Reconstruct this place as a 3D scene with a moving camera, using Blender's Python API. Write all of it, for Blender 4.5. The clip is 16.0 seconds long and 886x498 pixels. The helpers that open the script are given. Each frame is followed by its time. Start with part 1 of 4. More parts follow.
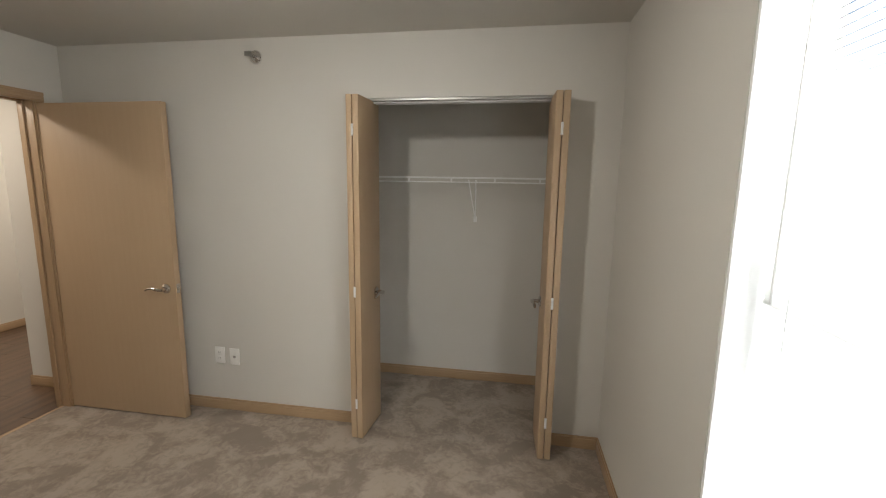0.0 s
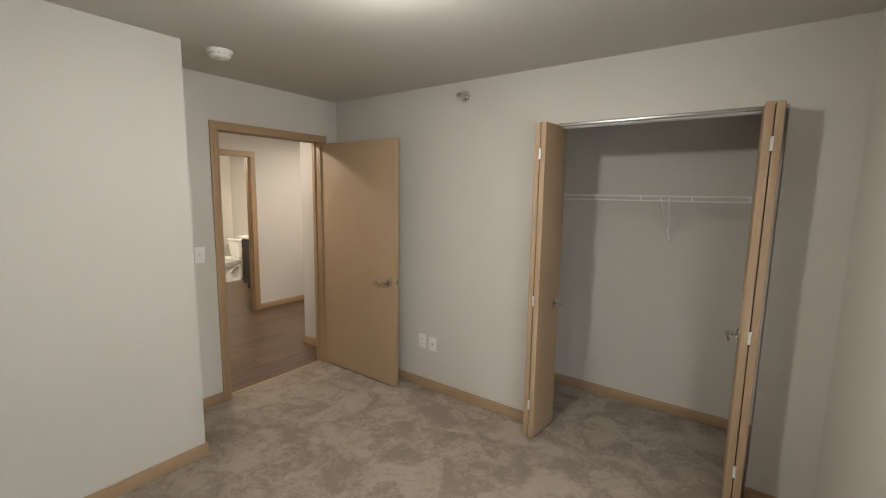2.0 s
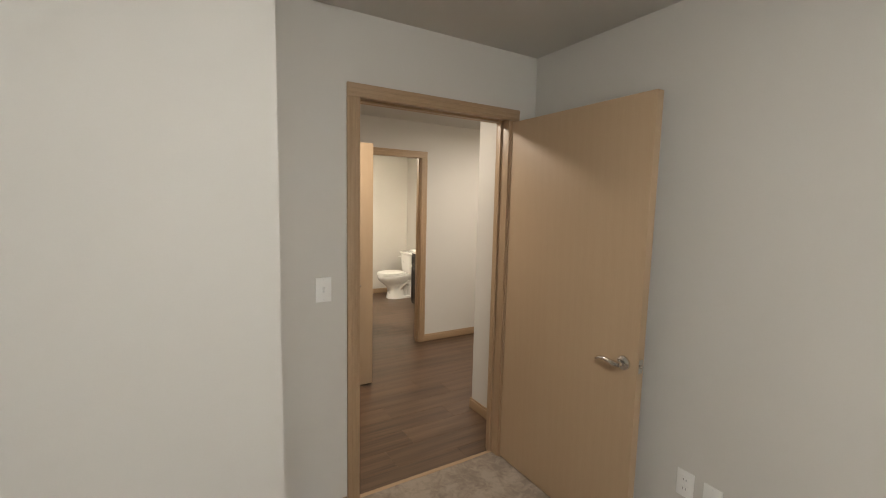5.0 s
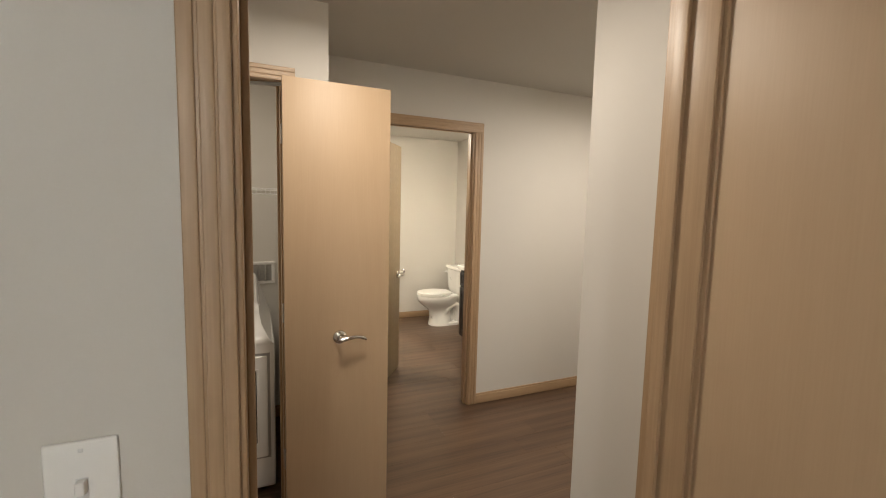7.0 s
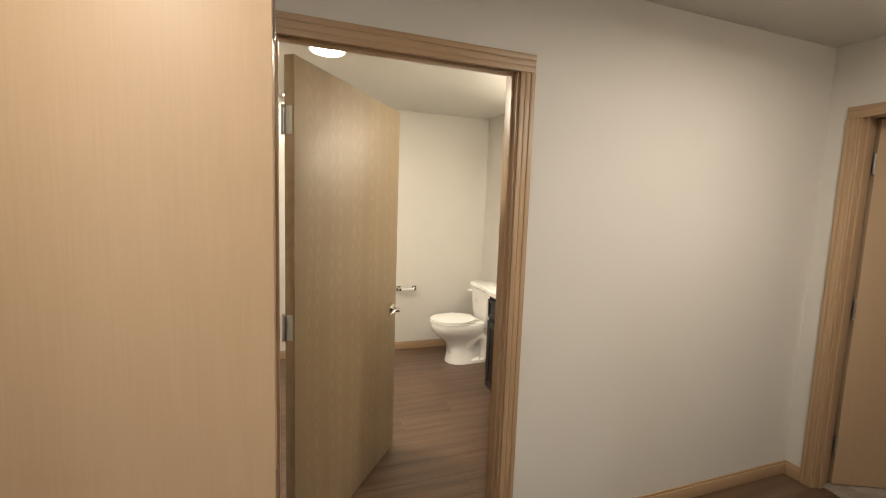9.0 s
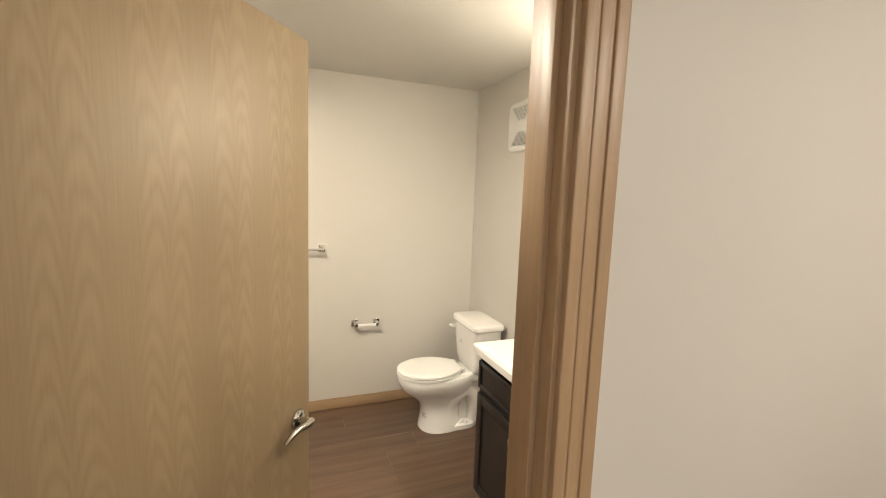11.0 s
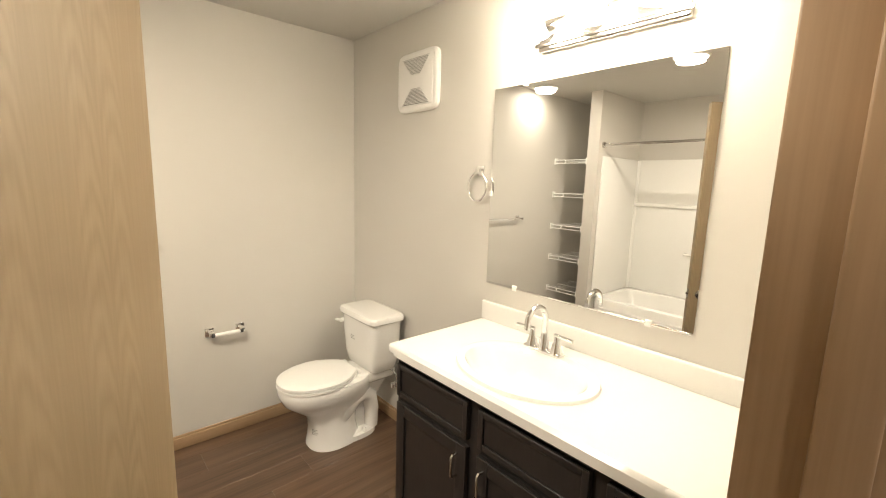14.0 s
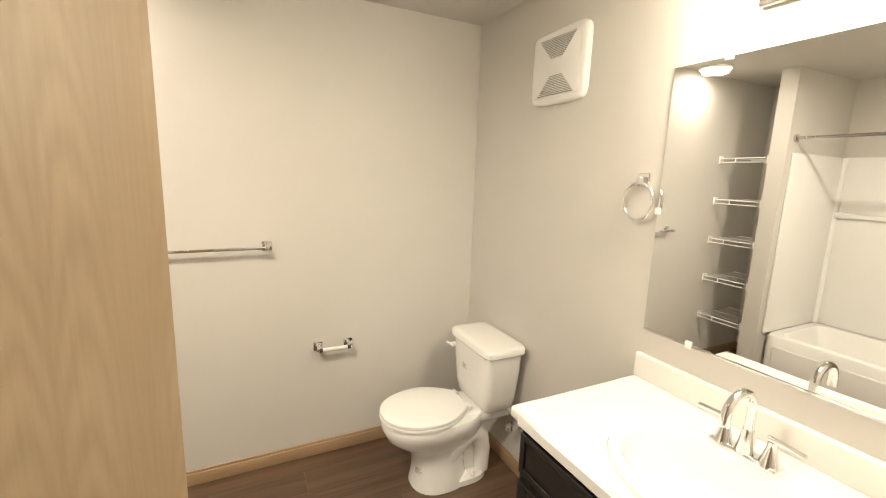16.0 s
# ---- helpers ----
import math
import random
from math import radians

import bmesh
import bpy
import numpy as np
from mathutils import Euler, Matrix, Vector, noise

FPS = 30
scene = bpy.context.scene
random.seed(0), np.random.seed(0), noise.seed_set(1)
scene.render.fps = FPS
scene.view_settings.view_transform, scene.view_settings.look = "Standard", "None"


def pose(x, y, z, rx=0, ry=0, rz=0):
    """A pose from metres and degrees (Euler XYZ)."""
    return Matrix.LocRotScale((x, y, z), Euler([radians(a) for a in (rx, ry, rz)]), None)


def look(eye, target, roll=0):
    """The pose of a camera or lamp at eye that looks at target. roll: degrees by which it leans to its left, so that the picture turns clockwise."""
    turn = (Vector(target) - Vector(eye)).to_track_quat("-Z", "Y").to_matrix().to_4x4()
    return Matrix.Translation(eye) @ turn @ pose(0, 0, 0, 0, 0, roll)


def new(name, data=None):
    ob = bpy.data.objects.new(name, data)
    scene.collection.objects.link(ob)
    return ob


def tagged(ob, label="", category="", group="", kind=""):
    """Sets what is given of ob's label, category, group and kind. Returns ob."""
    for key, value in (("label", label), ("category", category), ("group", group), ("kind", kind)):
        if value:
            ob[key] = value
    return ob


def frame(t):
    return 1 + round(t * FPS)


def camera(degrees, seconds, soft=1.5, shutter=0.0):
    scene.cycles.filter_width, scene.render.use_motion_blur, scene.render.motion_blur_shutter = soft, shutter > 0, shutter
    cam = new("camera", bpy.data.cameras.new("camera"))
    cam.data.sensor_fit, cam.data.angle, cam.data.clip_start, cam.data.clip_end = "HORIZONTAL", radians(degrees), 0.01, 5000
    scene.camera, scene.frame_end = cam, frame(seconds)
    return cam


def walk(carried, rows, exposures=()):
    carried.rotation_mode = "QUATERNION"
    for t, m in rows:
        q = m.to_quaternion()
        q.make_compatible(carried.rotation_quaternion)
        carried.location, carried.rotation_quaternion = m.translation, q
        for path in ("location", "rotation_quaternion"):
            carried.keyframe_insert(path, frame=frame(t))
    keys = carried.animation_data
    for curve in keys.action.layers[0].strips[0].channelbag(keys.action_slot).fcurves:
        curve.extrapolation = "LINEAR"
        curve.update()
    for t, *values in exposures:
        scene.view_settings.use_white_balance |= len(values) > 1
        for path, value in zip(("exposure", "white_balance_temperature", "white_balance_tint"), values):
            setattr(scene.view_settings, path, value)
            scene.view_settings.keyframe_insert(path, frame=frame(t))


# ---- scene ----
cam = camera(92.7, 16.0, soft=1.1)
PATH = [
    (0, (0.699, 0.001, 1.574), (0.38, 1.951, 1.268), 0.9),
    (0.5, (0.772, -0.081, 1.566), (0.248, 1.829, 1.287), 0.9),
    (1, (0.831, -0.123, 1.600), (0.089, 1.713, 1.322), 0.9),
    (1.5, (0.865, -0.162, 1.614), (-0.098, 1.569, 1.341), 0.9),
    (2, (0.880, -0.186, 1.612), (-0.283, 1.42, 1.351), 0.9),
    (2.5, (0.839, -0.160, 1.624), (-0.464, 1.335, 1.367), 1.0),
    (3, (0.721, -0.033, 1.599), (-0.711, 1.342, 1.353), 1.0),
    (3.5, (0.537, 0.119, 1.590), (-1.023, 1.347, 1.348), 0.8),
    (4, (0.302, 0.302, 1.567), (-1.316, 1.456, 1.338), 0.9),
    (4.5, (0.003, 0.500, 1.569), (-1.662, 1.585, 1.344), 1.1),
    (5, (-0.327, 0.690, 1.562), (-2.034, 1.709, 1.347), 1.3),
    (7.5, (-1.977, 1.567, 1.484), (-3.807, 2.316, 1.296), 1.3),
    (8, (-2.281, 1.728, 1.497), (-4.139, 2.441, 1.301), 1.3),
    (8.5, (-2.597, 1.888, 1.535), (-4.466, 2.567, 1.321), 1.6),
    (9, (-2.894, 2.004, 1.512), (-4.767, 2.672, 1.302), 2.0),
    (11.5, (-4.184, 2.538, 1.596), (-6.007, 3.309, 1.330), 2.2),
    (12, (-4.341, 2.533, 1.579), (-6.104, 3.441, 1.319), 1.9),
    (12.5, (-4.418, 2.509, 1.552), (-6.080, 3.591, 1.295), 1.8),
    (13, (-4.445, 2.498, 1.516), (-6.006, 3.722, 1.259), 1.8),
    (13.5, (-4.464, 2.483, 1.510), (-5.963, 3.775, 1.223), 1.7),
    (14, (-4.456, 2.471, 1.528), (-5.931, 3.785, 1.215), 1.7),
    (14.5, (-4.465, 2.501, 1.561), (-5.960, 3.787, 1.228), 1.6),
    (15, (-4.549, 2.539, 1.570), (-6.111, 3.738, 1.223), 1.6),
    (15.5, (-4.686, 2.578, 1.580), (-6.347, 3.635, 1.227), 1.7),
    (16, (-4.816, 2.652, 1.583), (-6.582, 3.524, 1.233), 1.9),
]
EXPOSURES = [(0.0, 0.05), (9.0, 0.05), (11.4, 0.08), (16.0, 0.08)]
# lamp powers in watts, shade glow, lamp places, and the bathroom doorway
W_WIN, W_BED, W_HALL, W_HALL2, W_LND, W_CAN, L_SHADE = 60, 10.8, 14.5, 22.5, 11, 6.6, 57
LAMP_BED, LAMP_HALL, LAMP_HALL2, LAMP_LND = (-0.22, 0.90), (-2.98, 1.72), (-3.35, 3.75), (-4.2, 0.5)
BDL, BDR = 1.931, 2.855
BH, BANG = (-4.562, 2.006), 143.3
walk(cam, [(t, look(eye, target, roll)) for t, eye, target, roll in PATH], EXPOSURES)

# ---- world and large lights ----
world = bpy.data.worlds.new("world")
scene.world = world
world.use_nodes = True
wn = world.node_tree
sky = wn.nodes.new("ShaderNodeTexSky")
sky.sky_type = 'NISHITA'
sky.sun_disc = False
sky.sun_elevation = radians(38)
sky.sun_rotation = radians(90)
wn.nodes["Background"].inputs[1].default_value = 0.10
wn.links.new(sky.outputs[0], wn.nodes["Background"].inputs[0])


def area_lamp(name, loc, target, w, h, power, color, disk=False):
    d = bpy.data.lights.new(name, 'AREA')
    d.shape = 'DISK' if disk else 'RECTANGLE'
    d.size = w
    if not disk:
        d.size_y = h
    d.energy, d.color = power, color
    o = new(name, d)
    o.matrix_world = look(loc, target)
    return o


area_lamp("window_daylight", (1.47, 0.43, 1.32), (0, 0.43, 1.1), 1.5, 1.6, W_WIN, (0.93, 0.97, 1.0))
area_lamp("bedroom_lamp_light", (*LAMP_BED, 2.325), (*LAMP_BED, 0), 0.24, 0, W_BED, (1.0, 0.975, 0.91), True)
bowl = bpy.data.lights.new("bedroom_bowl_light", 'POINT')
bowl.energy, bowl.color, bowl.shadow_soft_size = W_BED * 1.9, (1.0, 0.975, 0.91), 0.045
new("bedroom_bowl_light", bowl).location = (*LAMP_BED, 2.27)
HALL_TINT = (1.0, 0.895, 0.765)
for lamp_name, (lx, ly), watts in (("hall_lamp_light", LAMP_HALL, W_HALL), ("hall_lamp_light", LAMP_HALL2, W_HALL2), ("laundry_lamp_light", LAMP_LND, W_LND)):
    area_lamp(lamp_name, (lx, ly, 2.325), (lx, ly, 0), 0.24, 0, watts, HALL_TINT, True)
area_lamp("bath_lamp_light", (-6.90, 2.03, 2.375), (-6.90, 2.03, 0), 0.17, 0, W_CAN * 0.75, (1.0, 0.885, 0.72), True)
area_lamp("bath_lamp_light", (-5.62, 2.20, 2.375), (-5.62, 2.20, 0), 0.17, 0, W_CAN * 5.5, (1.0, 0.885, 0.72), True)


# ---- materials ----
def mat(name, color, rough=0.6, metal=0.0, var=0.06, scale=8.0, fine=60.0, bump=0.1, dist=0.002, coat=0.0,
        stretch=(1, 1, 1), rand=0.0, spec=0.5):
    m = bpy.data.materials.new(name)
    m.use_nodes = True
    nt = m.node_tree
    b = nt.nodes["Principled BSDF"]
    b.inputs["Roughness"].default_value, b.inputs["Metallic"].default_value = rough, metal
    b.inputs["Coat Weight"].default_value = coat
    b.inputs["Specular IOR Level"].default_value = spec
    co = nt.nodes.new("ShaderNodeTexCoord")
    mp = nt.nodes.new("ShaderNodeMapping")
    mp.inputs["Scale"].default_value = stretch
    nt.links.new(co.outputs["Object"], mp.inputs["Vector"])
    n1, n2 = nt.nodes.new("ShaderNodeTexNoise"), nt.nodes.new("ShaderNodeTexNoise")
    n1.inputs["Scale"].default_value, n2.inputs["Scale"].default_value = scale, fine
    n1.inputs["Detail"].default_value, n2.inputs["Detail"].default_value = 4, 3
    for n in (n1, n2):
        nt.links.new(mp.outputs[0], n.inputs["Vector"])
    mixn = nt.nodes.new("ShaderNodeMath")
    mixn.operation = 'ADD'
    nt.links.new(n1.outputs["Fac"], mixn.inputs[0])
    nt.links.new(n2.outputs["Fac"], mixn.inputs[1])
    ramp = nt.nodes.new("ShaderNodeMapRange")
    ramp.inputs["From Min"].default_value, ramp.inputs["From Max"].default_value = 0.65, 1.35
    ramp.inputs["To Min"].default_value, ramp.inputs["To Max"].default_value = 1 - var, 1 + var
    nt.links.new(mixn.outputs[0], ramp.inputs["Value"])
    hs = nt.nodes.new("ShaderNodeHueSaturation")
    hs.inputs["Color"].default_value = (*color, 1)
    val = ramp.outputs[0]
    if rand:
        oi = nt.nodes.new("ShaderNodeObjectInfo")
        rr = nt.nodes.new("ShaderNodeMapRange")
        rr.inputs["To Min"].default_value, rr.inputs["To Max"].default_value = 1 - rand, 1 + rand
        nt.links.new(oi.outputs["Random"], rr.inputs["Value"])
        mu = nt.nodes.new("ShaderNodeMath")
        mu.operation = 'MULTIPLY'
        nt.links.new(val, mu.inputs[0])
        nt.links.new(rr.outputs[0], mu.inputs[1])
        val = mu.outputs[0]
    nt.links.new(val, hs.inputs["Value"])
    nt.links.new(hs.outputs[0], b.inputs["Base Color"])
    if bump:
        bp = nt.nodes.new("ShaderNodeBump")
        bp.inputs["Strength"].default_value, bp.inputs["Distance"].default_value = bump, dist
        nt.links.new(n2.outputs["Fac"], bp.inputs["Height"])
        nt.links.new(bp.outputs[0], b.inputs["Normal"])
    return m


def grain_wood(name, dark, light, rough, axis, ring=5.0, along=0.45, rand=0.0, bump=0.12, fine=1.0, rings=0.3):
    """Veneer or plank: arched growth rings and fine pores drawn out along one axis (0 x, 1 y, 2 z)."""
    m = bpy.data.materials.new(name)
    m.use_nodes = True
    nt = m.node_tree
    b = nt.nodes["Principled BSDF"]
    b.inputs["Roughness"].default_value = rough
    co = nt.nodes.new("ShaderNodeTexCoord")
    vec = co.outputs["Object"]
    oi = nt.nodes.new("ShaderNodeObjectInfo")
    if rand:
        sh = nt.nodes.new("ShaderNodeVectorMath")
        sh.operation = 'MULTIPLY_ADD'
        cmb = nt.nodes.new("ShaderNodeCombineXYZ")
        for i in range(3):
            nt.links.new(oi.outputs["Random"], cmb.inputs[i])
        sh.inputs[1].default_value = (17.0, 23.0, 9.0)
        nt.links.new(cmb.outputs[0], sh.inputs[0])
        nt.links.new(vec, sh.inputs[2])
        vec = sh.outputs[0]

    def mapped(s_along, s_across):
        mp = nt.nodes.new("ShaderNodeMapping")
        s = [s_across] * 3
        s[axis] = s_along
        mp.inputs["Scale"].default_value = s
        nt.links.new(vec, mp.inputs["Vector"])
        return mp.outputs[0]
    wave = nt.nodes.new("ShaderNodeTexWave")
    wave.wave_type, wave.rings_direction = 'RINGS', 'SPHERICAL'
    wave.inputs["Scale"].default_value = ring
    wave.inputs["Distortion"].default_value = 5.0
    wave.inputs["Detail"].default_value = 2.5
    wave.inputs["Detail Scale"].default_value = 0.8
    nt.links.new(mapped(along, 3.0), wave.inputs["Vector"])
    pores = nt.nodes.new("ShaderNodeTexNoise")
    pores.inputs["Scale"].default_value, pores.inputs["Detail"].default_value = 14.0 * fine, 5
    nt.links.new(mapped(0.35, 12.0), pores.inputs["Vector"])
    broad = nt.nodes.new("ShaderNodeTexNoise")
    broad.inputs["Scale"].default_value = 2.2
    nt.links.new(mapped(0.3, 2.0), broad.inputs["Vector"])
    a = nt.nodes.new("ShaderNodeMath")
    a.operation = 'MULTIPLY_ADD'
    a.inputs[1].default_value = rings
    nt.links.new(wave.outputs["Fac"], a.inputs[0])
    nt.links.new(pores.outputs["Fac"], a.inputs[2])
    c = nt.nodes.new("ShaderNodeMath")
    c.operation = 'MULTIPLY_ADD'
    c.inputs[1].default_value = 0.5
    nt.links.new(broad.outputs["Fac"], c.inputs[0])
    nt.links.new(a.outputs[0], c.inputs[2])
    fac = c.outputs[0]
    if rand:
        d = nt.nodes.new("ShaderNodeMath")
        d.operation = 'MULTIPLY_ADD'
        d.inputs[1].default_value = rand
        nt.links.new(oi.outputs["Random"], d.inputs[0])
        nt.links.new(fac, d.inputs[2])
        fac = d.outputs[0]
    mr = nt.nodes.new("ShaderNodeMapRange")
    mr.inputs["From Min"].default_value = 0.5
    mr.inputs["From Max"].default_value = 1.05 + rings * 0.6 + rand
    nt.links.new(fac, mr.inputs["Value"])
    mx = nt.nodes.new("ShaderNodeMix")
    mx.data_type = 'RGBA'
    mx.inputs[6].default_value, mx.inputs[7].default_value = (*dark, 1), (*light, 1)
    nt.links.new(mr.outputs[0], mx.inputs[0])
    nt.links.new(mx.outputs[2], b.inputs["Base Color"])
    bp = nt.nodes.new("ShaderNodeBump")
    bp.inputs["Strength"].default_value, bp.inputs["Distance"].default_value = bump, 0.001
    nt.links.new(a.outputs[0], bp.inputs["Height"])
    nt.links.new(bp.outputs[0], b.inputs["Normal"])
    return m


def arched_oak(name, dark, light):
    """Flat-cut oak veneer: rows of tall narrow arches between straight grain, with fine pores."""
    m = bpy.data.materials.new(name)
    m.use_nodes = True
    nt = m.node_tree
    b = nt.nodes["Principled BSDF"]
    b.inputs["Roughness"].default_value = 0.45

    def math_node(op, a, c=None, d=None):
        n = nt.nodes.new("ShaderNodeMath")
        n.operation = op
        for i, v in enumerate((a, c, d)):
            if v is None:
                continue
            if isinstance(v, (int, float)):
                n.inputs[i].default_value = v
            else:
                nt.links.new(v, n.inputs[i])
        return n.outputs[0]
    co = nt.nodes.new("ShaderNodeTexCoord")
    sep = nt.nodes.new("ShaderNodeSeparateXYZ")
    nt.links.new(co.outputs["Object"], sep.inputs[0])
    x, z = sep.outputs[0], sep.outputs[2]

    def stretched(scale, sx, sz, detail):
        mp = nt.nodes.new("ShaderNodeMapping")
        mp.inputs["Scale"].default_value = (sx, sx, sz)
        nt.links.new(co.outputs["Object"], mp.inputs["Vector"])
        n = nt.nodes.new("ShaderNodeTexNoise")
        n.inputs["Scale"].default_value, n.inputs["Detail"].default_value = scale, detail
        nt.links.new(mp.outputs[0], n.inputs["Vector"])
        return n.outputs["Fac"]
    wander = stretched(1.3, 1.5, 0.8, 2)
    xs = math_node('MULTIPLY_ADD', wander, 0.10, x)
    u = math_node('SUBTRACT', math_node('PINGPONG', xs, 0.088), 0.030)
    ripple = stretched(6.0, 3.0, 0.7, 4)
    phase = math_node('MULTIPLY_ADD', math_node('MULTIPLY', u, u), 1500.0, math_node('MULTIPLY_ADD', z, 13.0, math_node('MULTIPLY', ripple, 2.2)))
    line = math_node('MULTIPLY_ADD', math_node('SINE', math_node('MULTIPLY', phase, 6.2832)), 0.5, 0.5)
    line = math_node('POWER', line, 0.8)
    crown = math_node('MAXIMUM', math_node('MULTIPLY_ADD', math_node('MULTIPLY', u, u), -900.0, 1.0), 0.12)
    pores = stretched(16.0, 14.0, 0.35, 5)
    broad = stretched(1.5, 3.0, 0.25, 2)
    f = math_node('MULTIPLY_ADD', math_node('MULTIPLY', line, crown), 0.30, math_node('MULTIPLY_ADD', pores, 0.50, math_node('MULTIPLY', broad, 0.5)))
    mr = nt.nodes.new("ShaderNodeMapRange")
    mr.inputs["From Min"].default_value, mr.inputs["From Max"].default_value = 0.26, 0.92
    nt.links.new(f, mr.inputs["Value"])
    mx = nt.nodes.new("ShaderNodeMix")
    mx.data_type = 'RGBA'
    mx.inputs[6].default_value, mx.inputs[7].default_value = (*dark, 1), (*light, 1)
    nt.links.new(mr.outputs[0], mx.inputs[0])
    nt.links.new(mx.outputs[2], b.inputs["Base Color"])
    bp = nt.nodes.new("ShaderNodeBump")
    bp.inputs["Strength"].default_value, bp.inputs["Distance"].default_value = 0.30, 0.001
    nt.links.new(f, bp.inputs["Height"])
    nt.links.new(bp.outputs[0], b.inputs["Normal"])
    return m


def glow(name, color, strength):
    m = mat(name, (0.9, 0.9, 0.88), 0.4, bump=0)
    b = m.node_tree.nodes["Principled BSDF"]
    b.inputs["Emission Color"].default_value = (*color, 1)
    b.inputs["Emission Strength"].default_value = strength
    return m


M_WALL = mat("wall_paint", (0.61, 0.585, 0.54), 0.62, var=0.012, scale=2.5, fine=260, bump=0.10, dist=0.0012)
M_CEIL = mat("ceiling_paint", (0.56, 0.54, 0.50), 0.8, var=0.02, scale=2.0, fine=180, bump=0.12, dist=0.0015)
M_DOOR = grain_wood("maple_veneer", (0.428, 0.303, 0.188), (0.456, 0.327, 0.206), 0.50, 2, ring=2.2, along=0.30, rings=0.12, bump=0.03, fine=1.6)
M_OAK = arched_oak("oak_veneer", (0.245, 0.175, 0.098), (0.335, 0.250, 0.152))
M_TRIM = grain_wood("trim_wood", (0.345, 0.228, 0.130), (0.435, 0.298, 0.178), 0.42, 2, ring=1.5, along=0.4, rings=0.15, fine=1.2)
M_TRIMY = grain_wood("trim_wood_along_y", (0.345, 0.228, 0.130), (0.435, 0.298, 0.178), 0.42, 1, ring=1.5, along=0.4, rings=0.15, fine=1.2)
M_TRIMX = grain_wood("trim_wood_along_x", (0.345, 0.228, 0.130), (0.435, 0.298, 0.178), 0.42, 0, ring=1.5, along=0.4, rings=0.15, fine=1.2)
M_PLANK = grain_wood("floor_plank", (0.048, 0.028, 0.017), (0.168, 0.101, 0.061), 0.34, 1, ring=1.2, along=0.35, rand=0.30, rings=0.25, bump=0.08, fine=0.6)
M_CHROME = mat("chrome", (0.86, 0.86, 0.86), 0.07, 1.0, var=0.01, bump=0)
M_NICKEL = mat("satin_nickel", (0.66, 0.64, 0.61), 0.15, 1.0, var=0.03, bump=0.02)
M_STEEL = mat("dull_steel", (0.42, 0.41, 0.39), 0.38, 1.0, var=0.08, bump=0.03)
M_PORC = mat("porcelain", (0.82, 0.81, 0.78), 0.10, coat=0.4, var=0.01, bump=0)
M_ENAMEL = mat("white_enamel", (0.82, 0.815, 0.80), 0.2, coat=0.2, var=0.012, fine=300, bump=0.02)
M_PLASTIC = mat("white_plastic", (0.82, 0.81, 0.78), 0.35, var=0.012, bump=0.01)
M_WIRE = mat("white_coated_wire", (0.84, 0.84, 0.83), 0.35, var=0.02, bump=0)
M_COUNTER = mat("cultured_marble", (0.76, 0.745, 0.71), 0.22, var=0.012, scale=6, bump=0)
M_ESPRESSO = mat("espresso_cabinet", (0.020, 0.017, 0.016), 0.33, var=0.25, scale=5, fine=90, bump=0.08, stretch=(1, 1, 0.15))
M_BLACK = mat("dark_glass", (0.010, 0.011, 0.012), 0.06, var=0.02, bump=0, coat=0.4)
M_DARK = mat("dark_rubber_and_slot_shade", (0.03, 0.03, 0.03), 0.7)
M_GREY = mat("silver_panel", (0.72, 0.72, 0.71), 0.30, 0.15, var=0.02, bump=0)
M_PRINT = mat("grey_print", (0.22, 0.22, 0.22), 0.6, var=0.02, bump=0)
# grey paints shade into slots, gaps and recesses; print uses it too
M_SHADE_PRINT = mat("recess_shade_and_print_grey", (0.34, 0.33, 0.31), 0.6, var=0.05, bump=0)
M_SURROUND = mat("acrylic_surround", (0.84, 0.83, 0.80), 0.16, coat=0.2, var=0.01, bump=0)
M_WINWHITE = mat("window_white", (0.85, 0.85, 0.84), 0.45, var=0.015, bump=0.02)
M_GLOW = glow("lit_shade", (1.0, 0.885, 0.70), L_SHADE)
M_GLOW2 = glow("lit_diffuser", (1.0, 0.87, 0.70), 9.0)

# mirror and clear glass
M_MIRROR = mat("mirror_silver", (0.90, 0.91, 0.90), 0.0, 1.0, var=0.0, bump=0)
M_GLASS = bpy.data.materials.new("clear_glass")
M_GLASS.use_nodes = True
gb = M_GLASS.node_tree.nodes["Principled BSDF"]
gb.inputs["Transmission Weight"].default_value, gb.inputs["Roughness"].default_value = 1.0, 0.0

# thin vinyl blind slats let some daylight through
M_SLAT = mat("vinyl_slat", (0.86, 0.86, 0.85), 0.5, var=0.02, bump=0)
sn = M_SLAT.node_tree
tr = sn.nodes.new("ShaderNodeBsdfTranslucent")
tr.inputs[0].default_value = (0.9, 0.9, 0.88, 1)
ms = sn.nodes.new("ShaderNodeMixShader")
ms.inputs[0].default_value = 0.45
sn.links.new(sn.nodes["Principled BSDF"].outputs[0], ms.inputs[1])
sn.links.new(tr.outputs[0], ms.inputs[2])
sn.links.new(ms.outputs[0], sn.nodes["Material Output"].inputs[0])


def carpet_material():
    m = bpy.data.materials.new("cut_pile_carpet")
    m.use_nodes = True
    nt = m.node_tree
    b = nt.nodes["Principled BSDF"]
    b.inputs["Roughness"].default_value = 0.95
    b.inputs["Specular IOR Level"].default_value = 0.1
    b.inputs["Sheen Weight"].default_value = 0.25
    co = nt.nodes.new("ShaderNodeTexCoord")

    def noise_tex(scale, detail, distort=0.0):
        n = nt.nodes.new("ShaderNodeTexNoise")
        n.inputs["Scale"].default_value, n.inputs["Detail"].default_value = scale, detail
        n.inputs["Distortion"].default_value = distort
        nt.links.new(co.outputs["Object"], n.inputs["Vector"])
